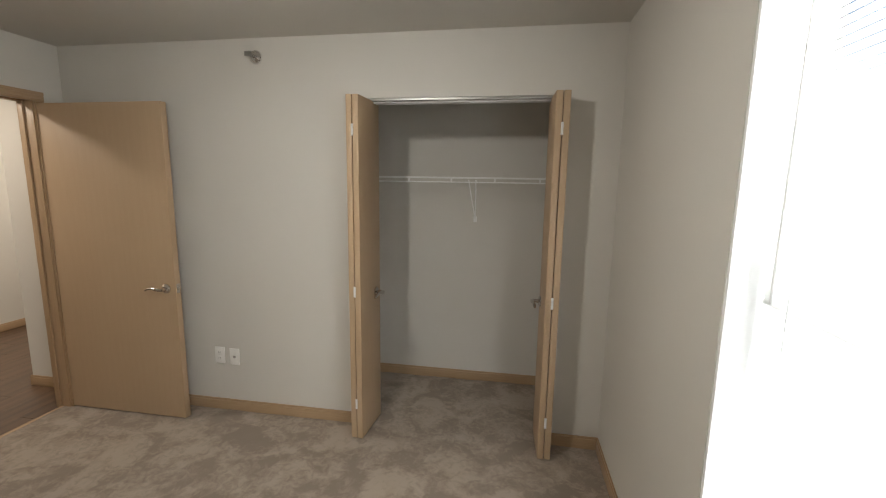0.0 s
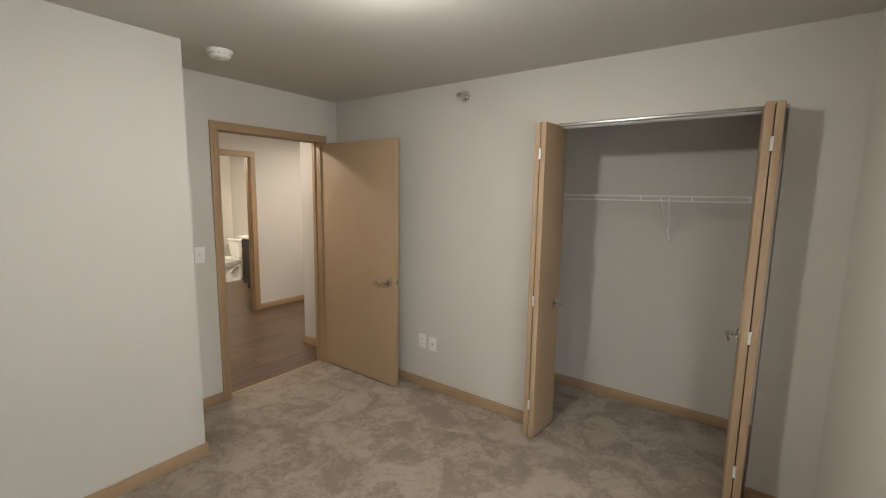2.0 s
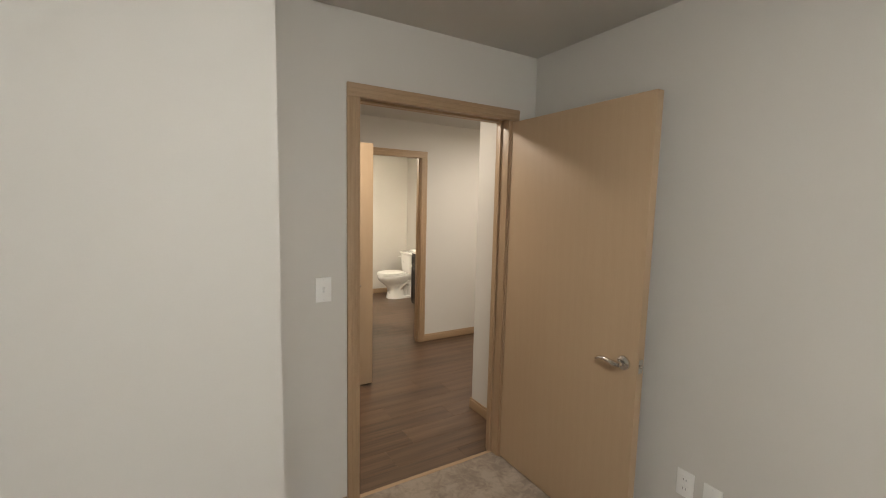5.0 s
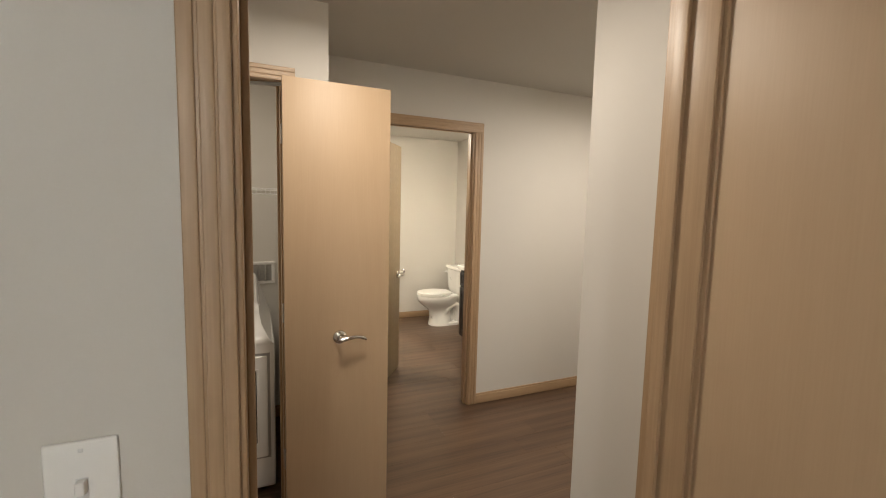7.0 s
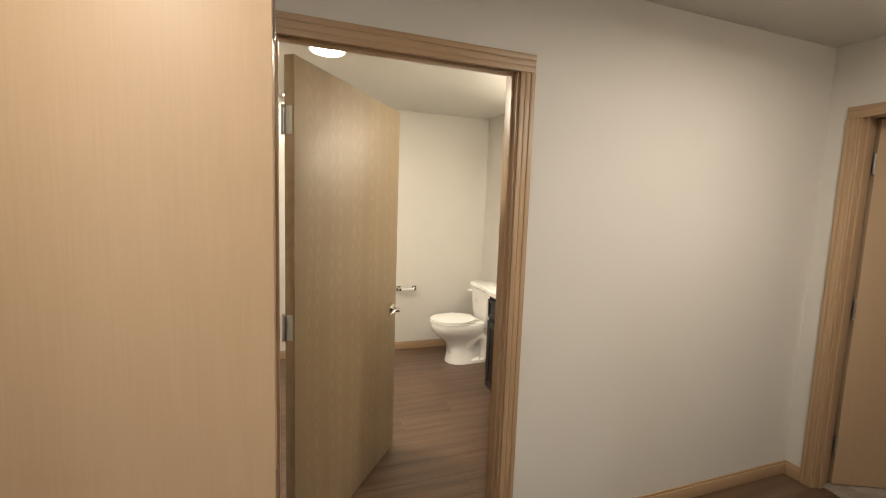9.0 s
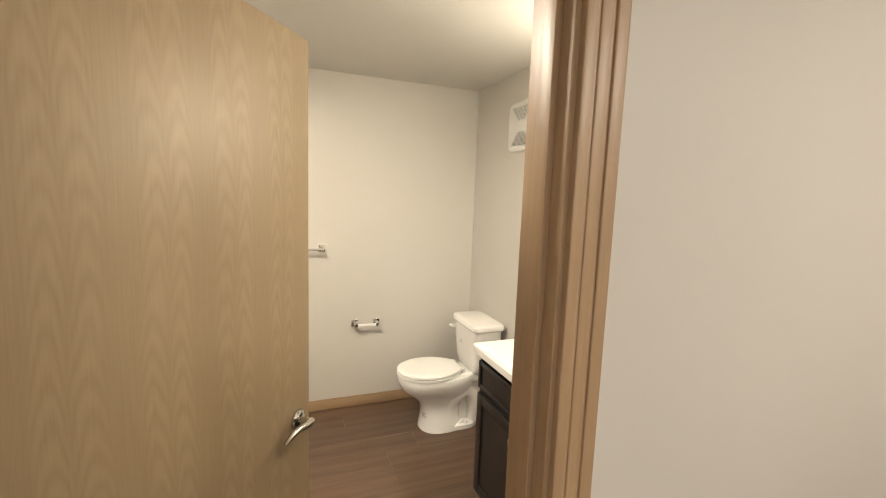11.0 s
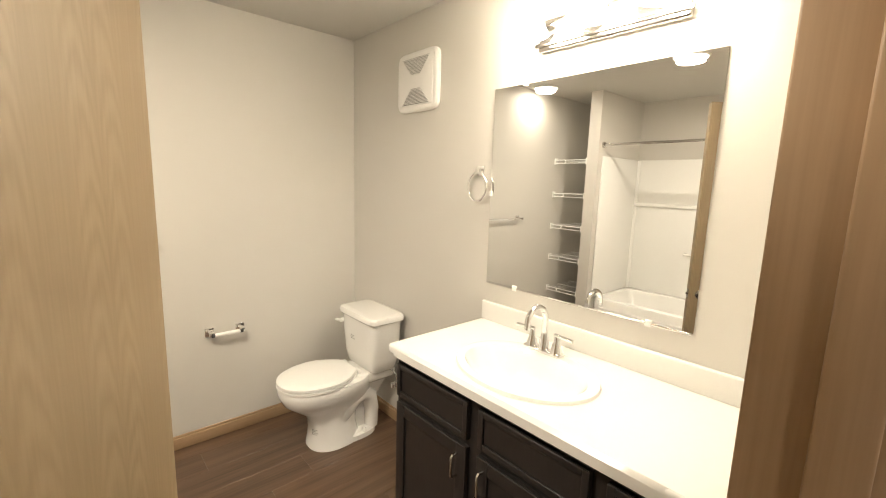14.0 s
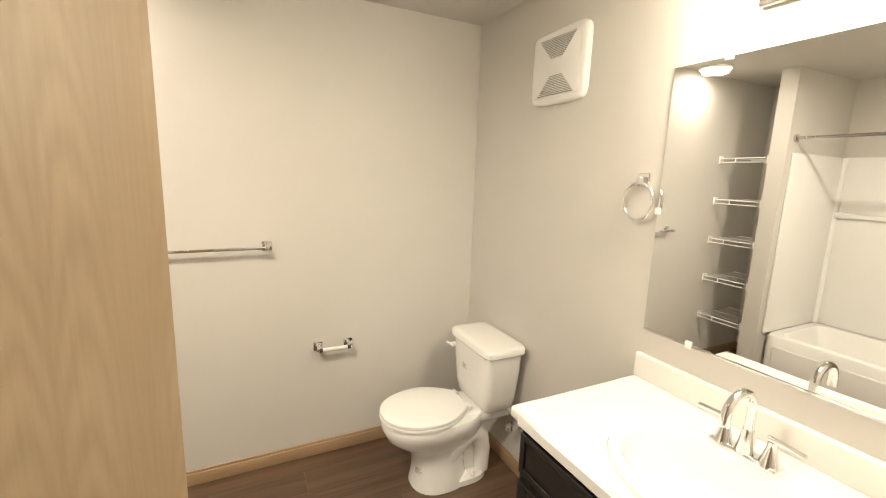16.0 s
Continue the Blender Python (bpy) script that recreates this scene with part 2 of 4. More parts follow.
        return n.outputs["Fac"]
    brush, tuft, fibre = noise_tex(4.2, 6, 0.9), noise_tex(21, 5, 1.2), noise_tex(260, 2)
    r = nt.nodes.new("ShaderNodeValToRGB")
    r.color_ramp.elements[0].position, r.color_ramp.elements[1].position = 0.375, 0.485
    r.color_ramp.elements[0].color, r.color_ramp.elements[1].color = (0.208, 0.164, 0.127, 1), (0.330, 0.270, 0.214, 1)
    s = nt.nodes.new("ShaderNodeMath")
    s.operation = 'MULTIPLY_ADD'
    s.inputs[1].default_value = 0.24
    nt.links.new(tuft, s.inputs[0])
    s2 = nt.nodes.new("ShaderNodeMath")
    s2.operation = 'MULTIPLY_ADD'
    s2.inputs[1].default_value = 0.14
    nt.links.new(fibre, s2.inputs[0])
    s3 = nt.nodes.new("ShaderNodeMath")
    s3.operation = 'MULTIPLY'
    s3.inputs[1].default_value = 0.48
    nt.links.new(brush, s3.inputs[0])
    nt.links.new(s3.outputs[0], s2.inputs[2])
    nt.links.new(s2.outputs[0], s.inputs[2])
    nt.links.new(s.outputs[0], r.inputs[0])
    nt.links.new(r.outputs[0], b.inputs["Base Color"])
    bp = nt.nodes.new("ShaderNodeBump")
    bp.inputs["Strength"].default_value, bp.inputs["Distance"].default_value = 0.6, 0.006
    nt.links.new(s.outputs[0], bp.inputs["Height"])
    nt.links.new(bp.outputs[0], b.inputs["Normal"])
    return m


M_CARPET = carpet_material()


# ---- mesh helpers ----
def bx(bm, x0, x1, y0, y1, z0, z1, bevel=0.0):
    """A box between two corners, with rounded edges if bevel is given."""
    r = bmesh.ops.create_cube(bm, size=1.0)
    vs = r["verts"]
    for v in vs:
        v.co = Vector(((x0 + x1) / 2 + v.co.x * (x1 - x0), (y0 + y1) / 2 + v.co.y * (y1 - y0), (z0 + z1) / 2 + v.co.z * (z1 - z0)))
    if bevel:
        es = list({e for v in vs for e in v.link_edges})
        bmesh.ops.bevel(bm, geom=es, offset=bevel, segments=3, affect='EDGES', profile=0.5)
    return bm


def boxes(*rows, bevel=0.0):
    bm = bmesh.new()
    for r in rows:
        bx(bm, *r, bevel=bevel)
    return bm


def cyl(bm, a, b, r, r2=None, seg=20):
    a, b = Vector(a), Vector(b)
    d = b - a
    m = Matrix.Translation((a + b) / 2) @ d.to_track_quat('Z', 'Y').to_matrix().to_4x4()
    bmesh.ops.create_cone(bm, cap_ends=True, segments=seg, radius1=r, radius2=r if r2 is None else r2, depth=d.length, matrix=m)
    return bm


def tube(bm, pts, radius, seg=10, closed=False):
    """A round rod along a line of points; radius is a number or one for each point."""
    pts = [Vector(p) for p in pts]
    n = len(pts)
    rings = []
    up = None
    for i, p in enumerate(pts):
        if closed:
            d = pts[(i + 1) % n] - pts[i - 1]
        else:
            d = pts[min(i + 1, n - 1)] - pts[max(i - 1, 0)]
        d.normalize()
        if up is None:
            up = Vector((0, 0, 1)) if abs(d.z) < 0.9 else Vector((1, 0, 0))
        s = d.cross(up).normalized()
        up = s.cross(d).normalized()
        r = radius[i] if isinstance(radius, (list, tuple)) else radius
        rings.append([bm.verts.new(p + (s * math.cos(2 * math.pi * k / seg) + up * math.sin(2 * math.pi * k / seg)) * r) for k in range(seg)])
    for i in range(n if closed else n - 1):
        a, b = rings[i], rings[(i + 1) % n]
        for k in range(seg):
            bm.faces.new((a[k], a[(k + 1) % seg], b[(k + 1) % seg], b[k]))
    if not closed:
        bm.faces.new(rings[0][::-1])
        bm.faces.new(rings[-1])
    return bm


def loft(bm, sections, seg=40, power=2.0, cap=(True, True)):
    """A body through level ovals: rows of z, cx, cy, rx, ry."""
    rings = []
    for z, cx, cy, rx, ry in sections:
        ring = []
        for k in range(seg):
            a = 2 * math.pi * k / seg
            c, s = math.cos(a), math.sin(a)
            ring.append(bm.verts.new((cx + rx * math.copysign(abs(c) ** (2 / power), c), cy + ry * math.copysign(abs(s) ** (2 / power), s), z)))
        rings.append(ring)
    for a, b in zip(rings, rings[1:]):
        for k in range(seg):
            bm.faces.new((a[k], a[(k + 1) % seg], b[(k + 1) % seg], b[k]))
    if cap[0]:
        bm.faces.new(rings[0][::-1])
    if cap[1]:
        bm.faces.new(rings[-1])
    return bm


def to_mesh(name, bm, material, smooth):
    bmesh.ops.recalc_face_normals(bm, faces=bm.faces)
    me = bpy.data.meshes.new(name)
    bm.to_mesh(me)
    bm.free()
    me.materials.append(material)
    if smooth:
        me.shade_smooth()
        me.set_sharp_from_angle(angle=radians(38))
    return me


def solid(name, bm, material, smooth=False):
    return new(name, to_mesh(name, bm, material, smooth))


def structure(name, bm, material, label, category, smooth=False):
    return tagged(solid(name, bm, material, smooth), label, category, kind="structure")


PLACE = {}


def thing(name, base, label, category, group="", kind=""):
    """An Empty at the thing's base; its parts are given in world places."""
    e = new(name)
    e.location = base
    e.empty_display_size = 0.05
    PLACE[e] = Matrix.Translation(base)
    return tagged(e, label, category, group, kind)


def part(name, bm, material, parent, label="", smooth=True, kind=""):
    base = PLACE[parent]
    bm.transform(base.inverted())
    ob = solid(name, bm, material, smooth)
    ob.parent = parent
    PLACE[ob] = base
    return tagged(ob, label, kind=kind)


# ---- the large structure ----
CZ = 2.415
DH = 2.049


def wall(name, rows, label="warm light grey painted drywall, smooth"):
    return structure(name, boxes(*rows), M_WALL, label, "wall")


# bedroom and closet
wall("wall_closet_front", [(-2.385, -0.24, 2.464, 2.58, 0, CZ), (0.985, 1.42, 2.464, 2.58, 0, CZ), (-0.24, 0.985, 2.464, 2.58, 2.06, CZ)])
wall("wall_window_side", [(1.259, 1.42, -1.9, -0.35, 0, CZ), (1.259, 1.42, 1.2, 2.464, 0, CZ), (1.259, 1.42, -0.35, 1.2, 0, 0.45), (1.259, 1.42, -0.35, 1.2, 2.16, CZ)])
wall("wall_closet_back", [(-0.57, 1.42, 3.24, 3.35, 0, CZ)])
wall("wall_closet_left", [(-0.57, -0.45, 2.58, 3.24, 0, CZ)])
wall("wall_closet_right", [(1.2, 1.42, 2.58, 3.24, 0, CZ)])
wall("wall_bedroom_left", [(-1.80, -1.69, -1.9, 0.92, 0, CZ)])
wall("wall_recess_return", [(-2.27, -1.80, 0.81, 0.92, 0, CZ)])
# unseen wall at a guessed depth, added to close the bedroom light-tight
wall("wall_bedroom_back", [(-1.80, 1.42, -2.0, -1.9, 0, CZ)])
wall("wall_bedroom_door", [(-2.385, -2.27, -0.5, 1.368, 0, CZ), (-2.385, -2.27, 2.288, 2.464, 0, CZ), (-2.385, -2.27, 1.368, 2.288, DH + 0.02, CZ)])
# hall
wall("wall_hall_stub", [(-2.875, -2.385, 2.5, 2.61, 0, CZ)])
wall("wall_hall_far_side", [(-2.875, -2.76, 2.61, 4.75, 0, CZ)])
wall("wall_hall_end", [(-4.525, -4.29, 4.75, 4.865, 0, CZ), (-3.326, -2.76, 4.75, 4.865, 0, CZ), (-4.29, -3.326, 4.75, 4.865, DH + 0.006, CZ)])
wall("wall_bath_door", [(-4.525, -4.43, 1.714, BDL, 0, CZ), (-4.525, -4.43, BDR, 4.75, 0, CZ), (-4.525, -4.43, BDL, BDR, DH + 0.02, CZ)])
wall("wall_laundry_return", [(-4.75, -3.75, 1.60, 1.714, 0, CZ)])
wall("wall_laundry_front", [(-3.865, -3.75, 1.515, 1.60, 0, CZ), (-3.865, -3.75, -0.4, -0.02, 0, CZ), (-3.865, -3.75, -0.02, 1.515, DH + 0.02, CZ)])
wall("wall_laundry_back", [(-4.86, -4.75, -0.3, 1.714, 0, CZ)])
# next three are unseen, added by guess to keep outside light out
wall("wall_laundry_left", [(-4.86, -3.865, -0.4, -0.3, 0, CZ)])
wall("wall_hall_back", [(-3.865, -2.27, -0.6, -0.5, 0, CZ)])
wall("wall_hall_back_stub", [(-3.865, -3.75, -0.5, -0.4, 0, CZ)])
# bathroom
wall("wall_mirror", [(-7.16, -4.525, 3.95, 4.06, 0, CZ)])
wall("wall_toilet", [(-7.16, -7.046, 0.84, 3.95, 0, CZ)])
wall("wall_linen_back", [(-7.046, -6.68, 0.84, 0.95, 0, CZ)])
wall("wall_linen_partition", [(-6.68, -6.565, 0.63, 1.60, 0, CZ)])
wall("wall_tub_back", [(-6.565, -4.86, 0.63, 0.74, 0, CZ)])
wall("wall_tub_end", [(-5.04, -4.93, 0.74, 1.60, 0, CZ)])
# filler added to close the shell between tub end and door wall
wall("wall_tub_return", [(-4.93, -4.525, 1.715, 1.80, 0, CZ), (-4.93, -4.86, 1.60, 1.715, 0, CZ)])
# the room behind the third door
wall("wall_second_bedroom", [(-5.4, -2.4, 7.2, 7.3, 0, CZ), (-5.5, -5.4, 4.75, 7.3, 0, CZ), (-2.4, -2.3, 4.75, 7.3, 0, CZ), (-5.4, -4.545, 4.75, 4.865, 0, CZ), (-2.76, -2.4, 4.75, 4.865, 0, CZ)])

structure("ceiling", boxes((-7.3, 1.5, -2.1, 7.4, CZ, CZ + 0.12)), M_CEIL, "flat painted ceiling in soft grey white", "ceiling")


def carpet(name, x0, x1, y0, y1, label):
    """Pile with slight swells, on a backing."""
    bm = bmesh.new()
    nx, ny = int((x1 - x0) / 0.035), int((y1 - y0) / 0.035)
    grid = []
    for i in range(nx + 1):
        row = []
        for j in range(ny + 1):
            x, y = x0 + (x1 - x0) * i / nx, y0 + (y1 - y0) * j / ny
            z = 0.004 + 0.004 * noise.noise(Vector((x * 5, y * 5, 0.3))) + 0.002 * noise.noise(Vector((x * 17, y * 17, 1.3)))
            row.append(bm.verts.new((x, y, z)))
        grid.append(row)
    for i in range(nx):
        for j in range(ny):
            bm.faces.new((grid[i][j], grid[i + 1][j], grid[i + 1][j + 1], grid[i][j + 1]))
    bx(bm, x0, x1, y0, y1, -0.06, -0.012)
    return structure(name, bm, M_CARPET, label, "carpet", True)


carpet("floor_carpet", -2.33, 1.42, -2.0, 3.35, "taupe cut-pile carpet with brushed lighter and darker patches")
carpet("floor_carpet_second_room", -5.5, -2.3, 4.81, 7.3, "taupe cut-pile carpet beyond the open door")
structure("threshold", boxes((-2.345, -2.32, 1.368, 2.288, -0.01, 0.007), bevel=0.003), M_TRIMY, "thin wooden strip between carpet and planks", "threshold")


# ---- trim ----
def casing(name, axis, plane, out, a, b, top, width=0.050, label="light maple stained door casing with ridged profile"):
    """Door casing round an opening from a to b on a wall at plane; axis is the wall's normal, out its side."""
    t = thing(name, (plane, (a + b) / 2, 0) if axis == 'x' else ((a + b) / 2, plane, 0), label, "door casing", kind="structure")

    def strips(u0, u1, z0, z1, upright):
        bm = bmesh.new()
        steps = ((0.03, 0.97, 0.0115), (0.0, 0.32, 0.0150), (0.38, 0.68, 0.0138), (0.72, 1.0, 0.0126))
        for i, (f0, f1, d) in enumerate(steps):
            p0, p1 = plane - out * 0.0006 * i, plane + out * d
            e = 0.0007 * i
            if upright:
                o0, o1 = (u0, u1)
                s0, s1 = sorted((o0 + (o1 - o0) * f0, o0 + (o1 - o0) * f1))
                w0, w1 = z0 + e, z1 - e
            else:
                s0, s1 = u0 + e, u1 - e
                w0, w1 = sorted((z1 + (z0 - z1) * f0, z1 + (z0 - z1) * f1))
            lo, hi = sorted((p0, p1))
            if axis == 'x':
                bx(bm, lo, hi, s0, s1, w0, w1, bevel=0.0022)
            else:
                bx(bm, s0, s1, lo, hi, w0, w1, bevel=0.0022)
        return bm
    part("side_casing", strips(a - width, a + 0.008, 0, top - 0.008, True), M_TRIM, t)
    part("side_casing", strips(b + width, b - 0.008, 0, top - 0.008, True), M_TRIM, t)
    part("head_casing", strips(a - width, b + width, top - 0.008, top + 0.002 + width, False), M_TRIMY if axis == 'x' else M_TRIMX, t)
    return t


def lining(name, axis, p0, p1, a, b, top, stop, label="light maple stained door jamb with a stop bead"):
    """Jamb boards in an opening through a wall from p0 to p1, with a stop bead at the depth given."""
    t = thing(name, ((p0 + p1) / 2, (a + b) / 2, 0) if axis == 'x' else ((a + b) / 2, (p0 + p1) / 2, 0), label, "door jamb", kind="structure")
    e = 0.002

    def board(s0, s1, z0, z1, q0=p0 - e, q1=p1 + e):
        bm = bmesh.new()
        if axis == 'x':
            bx(bm, q0, q1, s0, s1, z0, z1, bevel=0.002)
        else:
            bx(bm, s0, s1, q0, q1, z0, z1, bevel=0.002)
        return bm
    part("side_jamb", board(a - 0.002, a + 0.016, 0, top), M_TRIM, t)
    part("side_jamb", board(b - 0.016, b + 0.002, 0, top), M_TRIM, t)
    part("head_jamb", board(a, b, top - 0.0, top + 0.018), M_TRIMY if axis == 'x' else M_TRIMX, t)
    part("stop_bead", board(a + 0.016, a + 0.027, 0, top, stop, stop + 0.032), M_TRIM, t)
    part("stop_bead", board(b - 0.027, b - 0.016, 0, top, stop, stop + 0.032), M_TRIM, t)
    part("stop_bead", board(a + 0.027, b - 0.027, top - 0.011, top, stop, stop + 0.032), M_TRIMY if axis == 'x' else M_TRIMX, t)
    return t


casing("trim_bedroom_door", 'x', -2.27, 1, 1.368, 2.288, DH)
casing("trim_bedroom_door_hall", 'x', -2.385, -1, 1.368, 2.288, DH)
lining("jamb_bedroom_door", 'x', -2.385, -2.27, 1.368, 2.288, DH, -2.365)
casing("trim_bath_door", 'x', -4.43, 1, BDL, BDR, DH, 0.058)
lining("jamb_bath_door", 'x', -4.525, -4.43, BDL, BDR, DH, -4.485)
casing("trim_laundry", 'x', -3.75, 1, -0.02, 1.515, DH)
lining("jamb_laundry", 'x', -3.865, -3.75, -0.02, 1.515, DH, -3.85)
casing("trim_second_bedroom_door", 'y', 4.75, -1, -4.29, -3.326, DH - 0.014)
lining("jamb_second_bedroom_door", 'y', 4.75, 4.865, -4.29, -3.326, DH - 0.014, 4.78)


def base_run(x0, x1, y0, y1, side):
    """Baseboard along a wall; side names the way it faces."""
    t = 0.013
    bm = bmesh.new()
    if side in "+x -x":
        s = 1 if side == "+x" else -1
        for d, z0, z1 in ((t, 0, 0.066), (t * 0.62, 0.064, 0.080)):
            lo, hi = sorted((x0, x0 + s * d))
            bx(bm, lo, hi, y0, y1, z0, z1, bevel=0.0035)
        m = M_TRIMY
    else:
        s = 1 if side == "+y" else -1
        for d, z0, z1 in ((t, 0, 0.066), (t * 0.62, 0.064, 0.080)):
            lo, hi = sorted((y0, y0 + s * d))
            bx(bm, x0, x1, lo, hi, z0, z1, bevel=0.0035)
        m = M_TRIMX
    return structure("baseboard", bm, m, "light maple stained wooden baseboard along the wall", "baseboard", True)


base_run(-2.27, -0.24, 2.464, 2.464, "-y")
base_run(0.985, 1.259, 2.464, 2.464, "-y")
base_run(1.259, 1.259, -1.9, 2.45, "-x")
base_run(-1.69, -1.69, -1.9, 0.933, "+x")
base_run(-2.27, -1.69, 0.92, 0.92, "+y")
base_run(-2.27, -2.27, 0.934, 1.317, "+x")
base_run(-0.45, 1.2, 3.24, 3.24, "-y")
base_run(-0.45, -0.45, 2.58, 3.226, "+x")
base_run(1.2, 1.2, 2.58, 3.226, "-x")
base_run(-2.875, -2.405, 2.5, 2.5, "-y")
base_run(-2.875, -2.875, 2.487, 4.75, "-x")
base_run(-4.43, -4.43, BDR + 0.060, 4.737, "+x")
base_run(-4.43, -4.342, 4.75, 4.75, "-y")
base_run(-4.43, -3.75, 1.714, 1.714, "+y")
base_run(-7.046, -7.046, 0.95, 3.937, "+x")
base_run(-7.046, -5.80, 3.95, 3.95, "-y")
base_run(-7.033, -6.68, 0.95, 0.95, "+y")
base_run(-6.68, -6.68, 0.963, 1.60, "-x")
base_run(-4.525, -4.525, BDR + 0.005, 3.39, "-x")
base_run(-4.75, -4.75, -0.3, 1.6, "+x")


# ---- doors ----
def lever_set(parent, m, flip=1.0, material=None, name="door_handle"):
    """Round rose with a curved lever; m takes z as the outward way and x as the way the lever points."""
    material = material or M_NICKEL
    bm = bmesh.new()
    cyl(bm, (0, 0, 0), (0, 0, 0.007), 0.032, 0.031, 28)
    cyl(bm, (0, 0, 0.007), (0, 0, 0.013), 0.030, 0.022, 28)
    cyl(bm, (0, 0, 0.012), (0, 0, 0.042), 0.0115, 0.0105, 18)
    pts = [(-0.008, 0, 0.046), (0.012, -0.001, 0.050), (0.035, -0.005, 0.052), (0.062, -0.008, 0.049), (0.088, -0.004, 0.046), (0.108, 0.005, 0.043), (0.116, 0.010, 0.042)]
    tube(bm, [(x, y * flip, z) for x, y, z in pts], [0.011, 0.0125, 0.0105, 0.009, 0.0085, 0.008, 0.005], 12)
    bm.transform(m)
    return part(name, bm, material, parent, "satin nickel lever handle on a round rose")


def hinge_leaf(parent, x, y, z, ang=0.0):
    bm = bmesh.new()
    cyl(bm, (x, y, z - 0.05), (x, y, z + 0.05), 0.0065, seg=14)
    for k in (-0.05, 0.05):
        cyl(bm, (x, y, z + k - 0.004), (x, y, z + k + 0.004), 0.0078, 0.0055, 14)
    lo = 0.0 if y < 0.02 else 0.007
    bx(bm, 0.0015, 0.0038, lo, lo + 0.036, z - 0.05, z + 0.05)
    return part("hinge", bm, M_STEEL, parent, "dull steel butt hinge")


def slab_door(name, hinge, width, angle, material, label, face_levers, thick=0.043, hinge_side=0.0):
    """A flush door, built along +x from its hinge, turned by angle about z. Its thickness lies on +y."""
    t = thing(name, (0, 0, 0), label, "door")
    part("door_slab", boxes((0.004, width, 0, thick, 0.012, 2.03), bevel=0.002), material, t)
    for side in face_levers:
        if side < 0:
            m = Matrix.Translation((width - 0.065, 0, 0.89)) @ Matrix(((-1, 0, 0, 0), (0, 0, -1, 0), (0, -1, 0, 0), (0, 0, 0, 1)))
        else:
            m = Matrix.Translation((width - 0.065, thick, 0.89)) @ Matrix(((-1, 0, 0, 0), (0, 0, 1, 0), (0, 1, 0, 0), (0, 0, 0, 1)))
        lever_set(t, m)
    part("latch_plate", boxes((width - 0.001, width + 0.0015, thick / 2 - 0.013, thick / 2 + 0.013, 0.86, 0.92)), M_NICKEL, t, "small nickel latch plate")
    bm = bmesh.new()
    cyl(bm, (width, thick / 2, 0.89), (width + 0.011, thick / 2, 0.89), 0.008, 0.006, 14)
    part("latch_bolt", bm, M_NICKEL, t)
    for z in (0.25, 1.02, 1.80):
        hinge_leaf(t, -0.004, hinge_side, z)
    t.matrix_world = pose(*hinge, 0, 0, angle)
    return t


slab_door("door_bedroom", (-2.285, 2.287, 0), 0.905, 0.0, M_DOOR, "open flush maple veneer door with satin nickel lever", (-1, 1), hinge_side=0.043)
slab_door("door_bathroom", (*BH, 0), 0.97, BANG, M_OAK, "half-open flush oak veneer door with arched grain", (-1, 1), hinge_side=0.043)
slab_door("door_second_bedroom", (-4.262, 4.875, 0), 0.905, 66.0, M_DOOR, "open flush maple veneer door with three steel hinges", (-1, 1))


def bifold(name, px, py, width, angle, mirror, label, lever_z=0.89):
    """Two narrow flush panels folded together, pivoting at the jamb. Built for a left jamb along +x, mirrored for a right one."""
    t = thing(name, (0, 0, 0), label, "bifold door", group="closet bifold doors")
    th = 0.034
    # the panel by the jamb, then the leading panel, both nearly square to the wall
    part("door_panel", boxes((0.0, th, -0.0, width, 0.018, 2.048), bevel=0.002), M_DOOR, t)
    lead = boxes((th + 0.005, th * 2 + 0.005, -0.0, width, 0.018, 2.048), bevel=0.002)
    leadp = part("door_panel", lead, M_DOOR, t)
    for z in (0.24, 0.94, 1.86):
        part("hinge", boxes((th - 0.004, th + 0.009, -0.0022, 0.0, z - 0.032, z + 0.032), bevel=0.0008), M_WINWHITE, t, "small pale fold hinge")
    m = Matrix.Translation((2 * th + 0.005, width - 0.07, lever_z)) @ Matrix(((0, 0, 1, 0), (-1, 0, 0, 0), (0, -1, 0, 0), (0, 0, 0, 1)))
    lever_set(leadp, m)
    part("pivot_pin", cyl(bmesh.new(), (th + 0.02, width - 0.02, 2.045), (th + 0.02, width - 0.02, 2.056), 0.005), M_STEEL, t)
    t.matrix_world = Matrix.Translation((px, py, 0)) @ Matrix.Rotation(radians(angle), 4, 'Z') @ Matrix.Diagonal((-1 if mirror else 1, 1, 1, 1))
    return t


bifold("closet_door", -0.228, 2.285, 0.30, -4.0, False, "folded open maple bifold closet door with lever handle")
bifold("closet_door", 0.965, 2.285, 0.30, 2.0, True, "folded open maple bifold closet door with lever handle")

track = thing("closet_track", (0.37, 2.52, 2.034), "white metal overhead track of the bifold closet", "door track")
part("track_rail", boxes((-0.24, 0.985, 2.50, 2.504, 2.034, 2.06), (-0.24, 0.985, 2.536, 2.54, 2.034, 2.06), (-0.24, 0.985, 2.50, 2.54, 2.056, 2.0595), (-0.24, 0.985, 2.500, 2.51, 2.034, 2.036)), M_WINWHITE, track)
part("track_fascia", boxes((-0.24, 0.985, 2.47, 2.497, 2.044, 2.0595), bevel=0.002), M_STEEL, track, "grey metal edge")

# laundry folding door, swung flat along the wall
lf = thing("laundry_door", (-3.65, 1.74, 0), "maple laundry door folded flat beside its opening", "folding door")
part("door_panel", boxes((-3.648, -3.612, 1.502, 1.975, 0.02, 2.03), bevel=0.002), M_DOOR, lf)
part("door_panel", boxes((-3.69, -3.652, 1.505, 1.975, 0.02, 2.03), bevel=0.002), M_DOOR, lf)
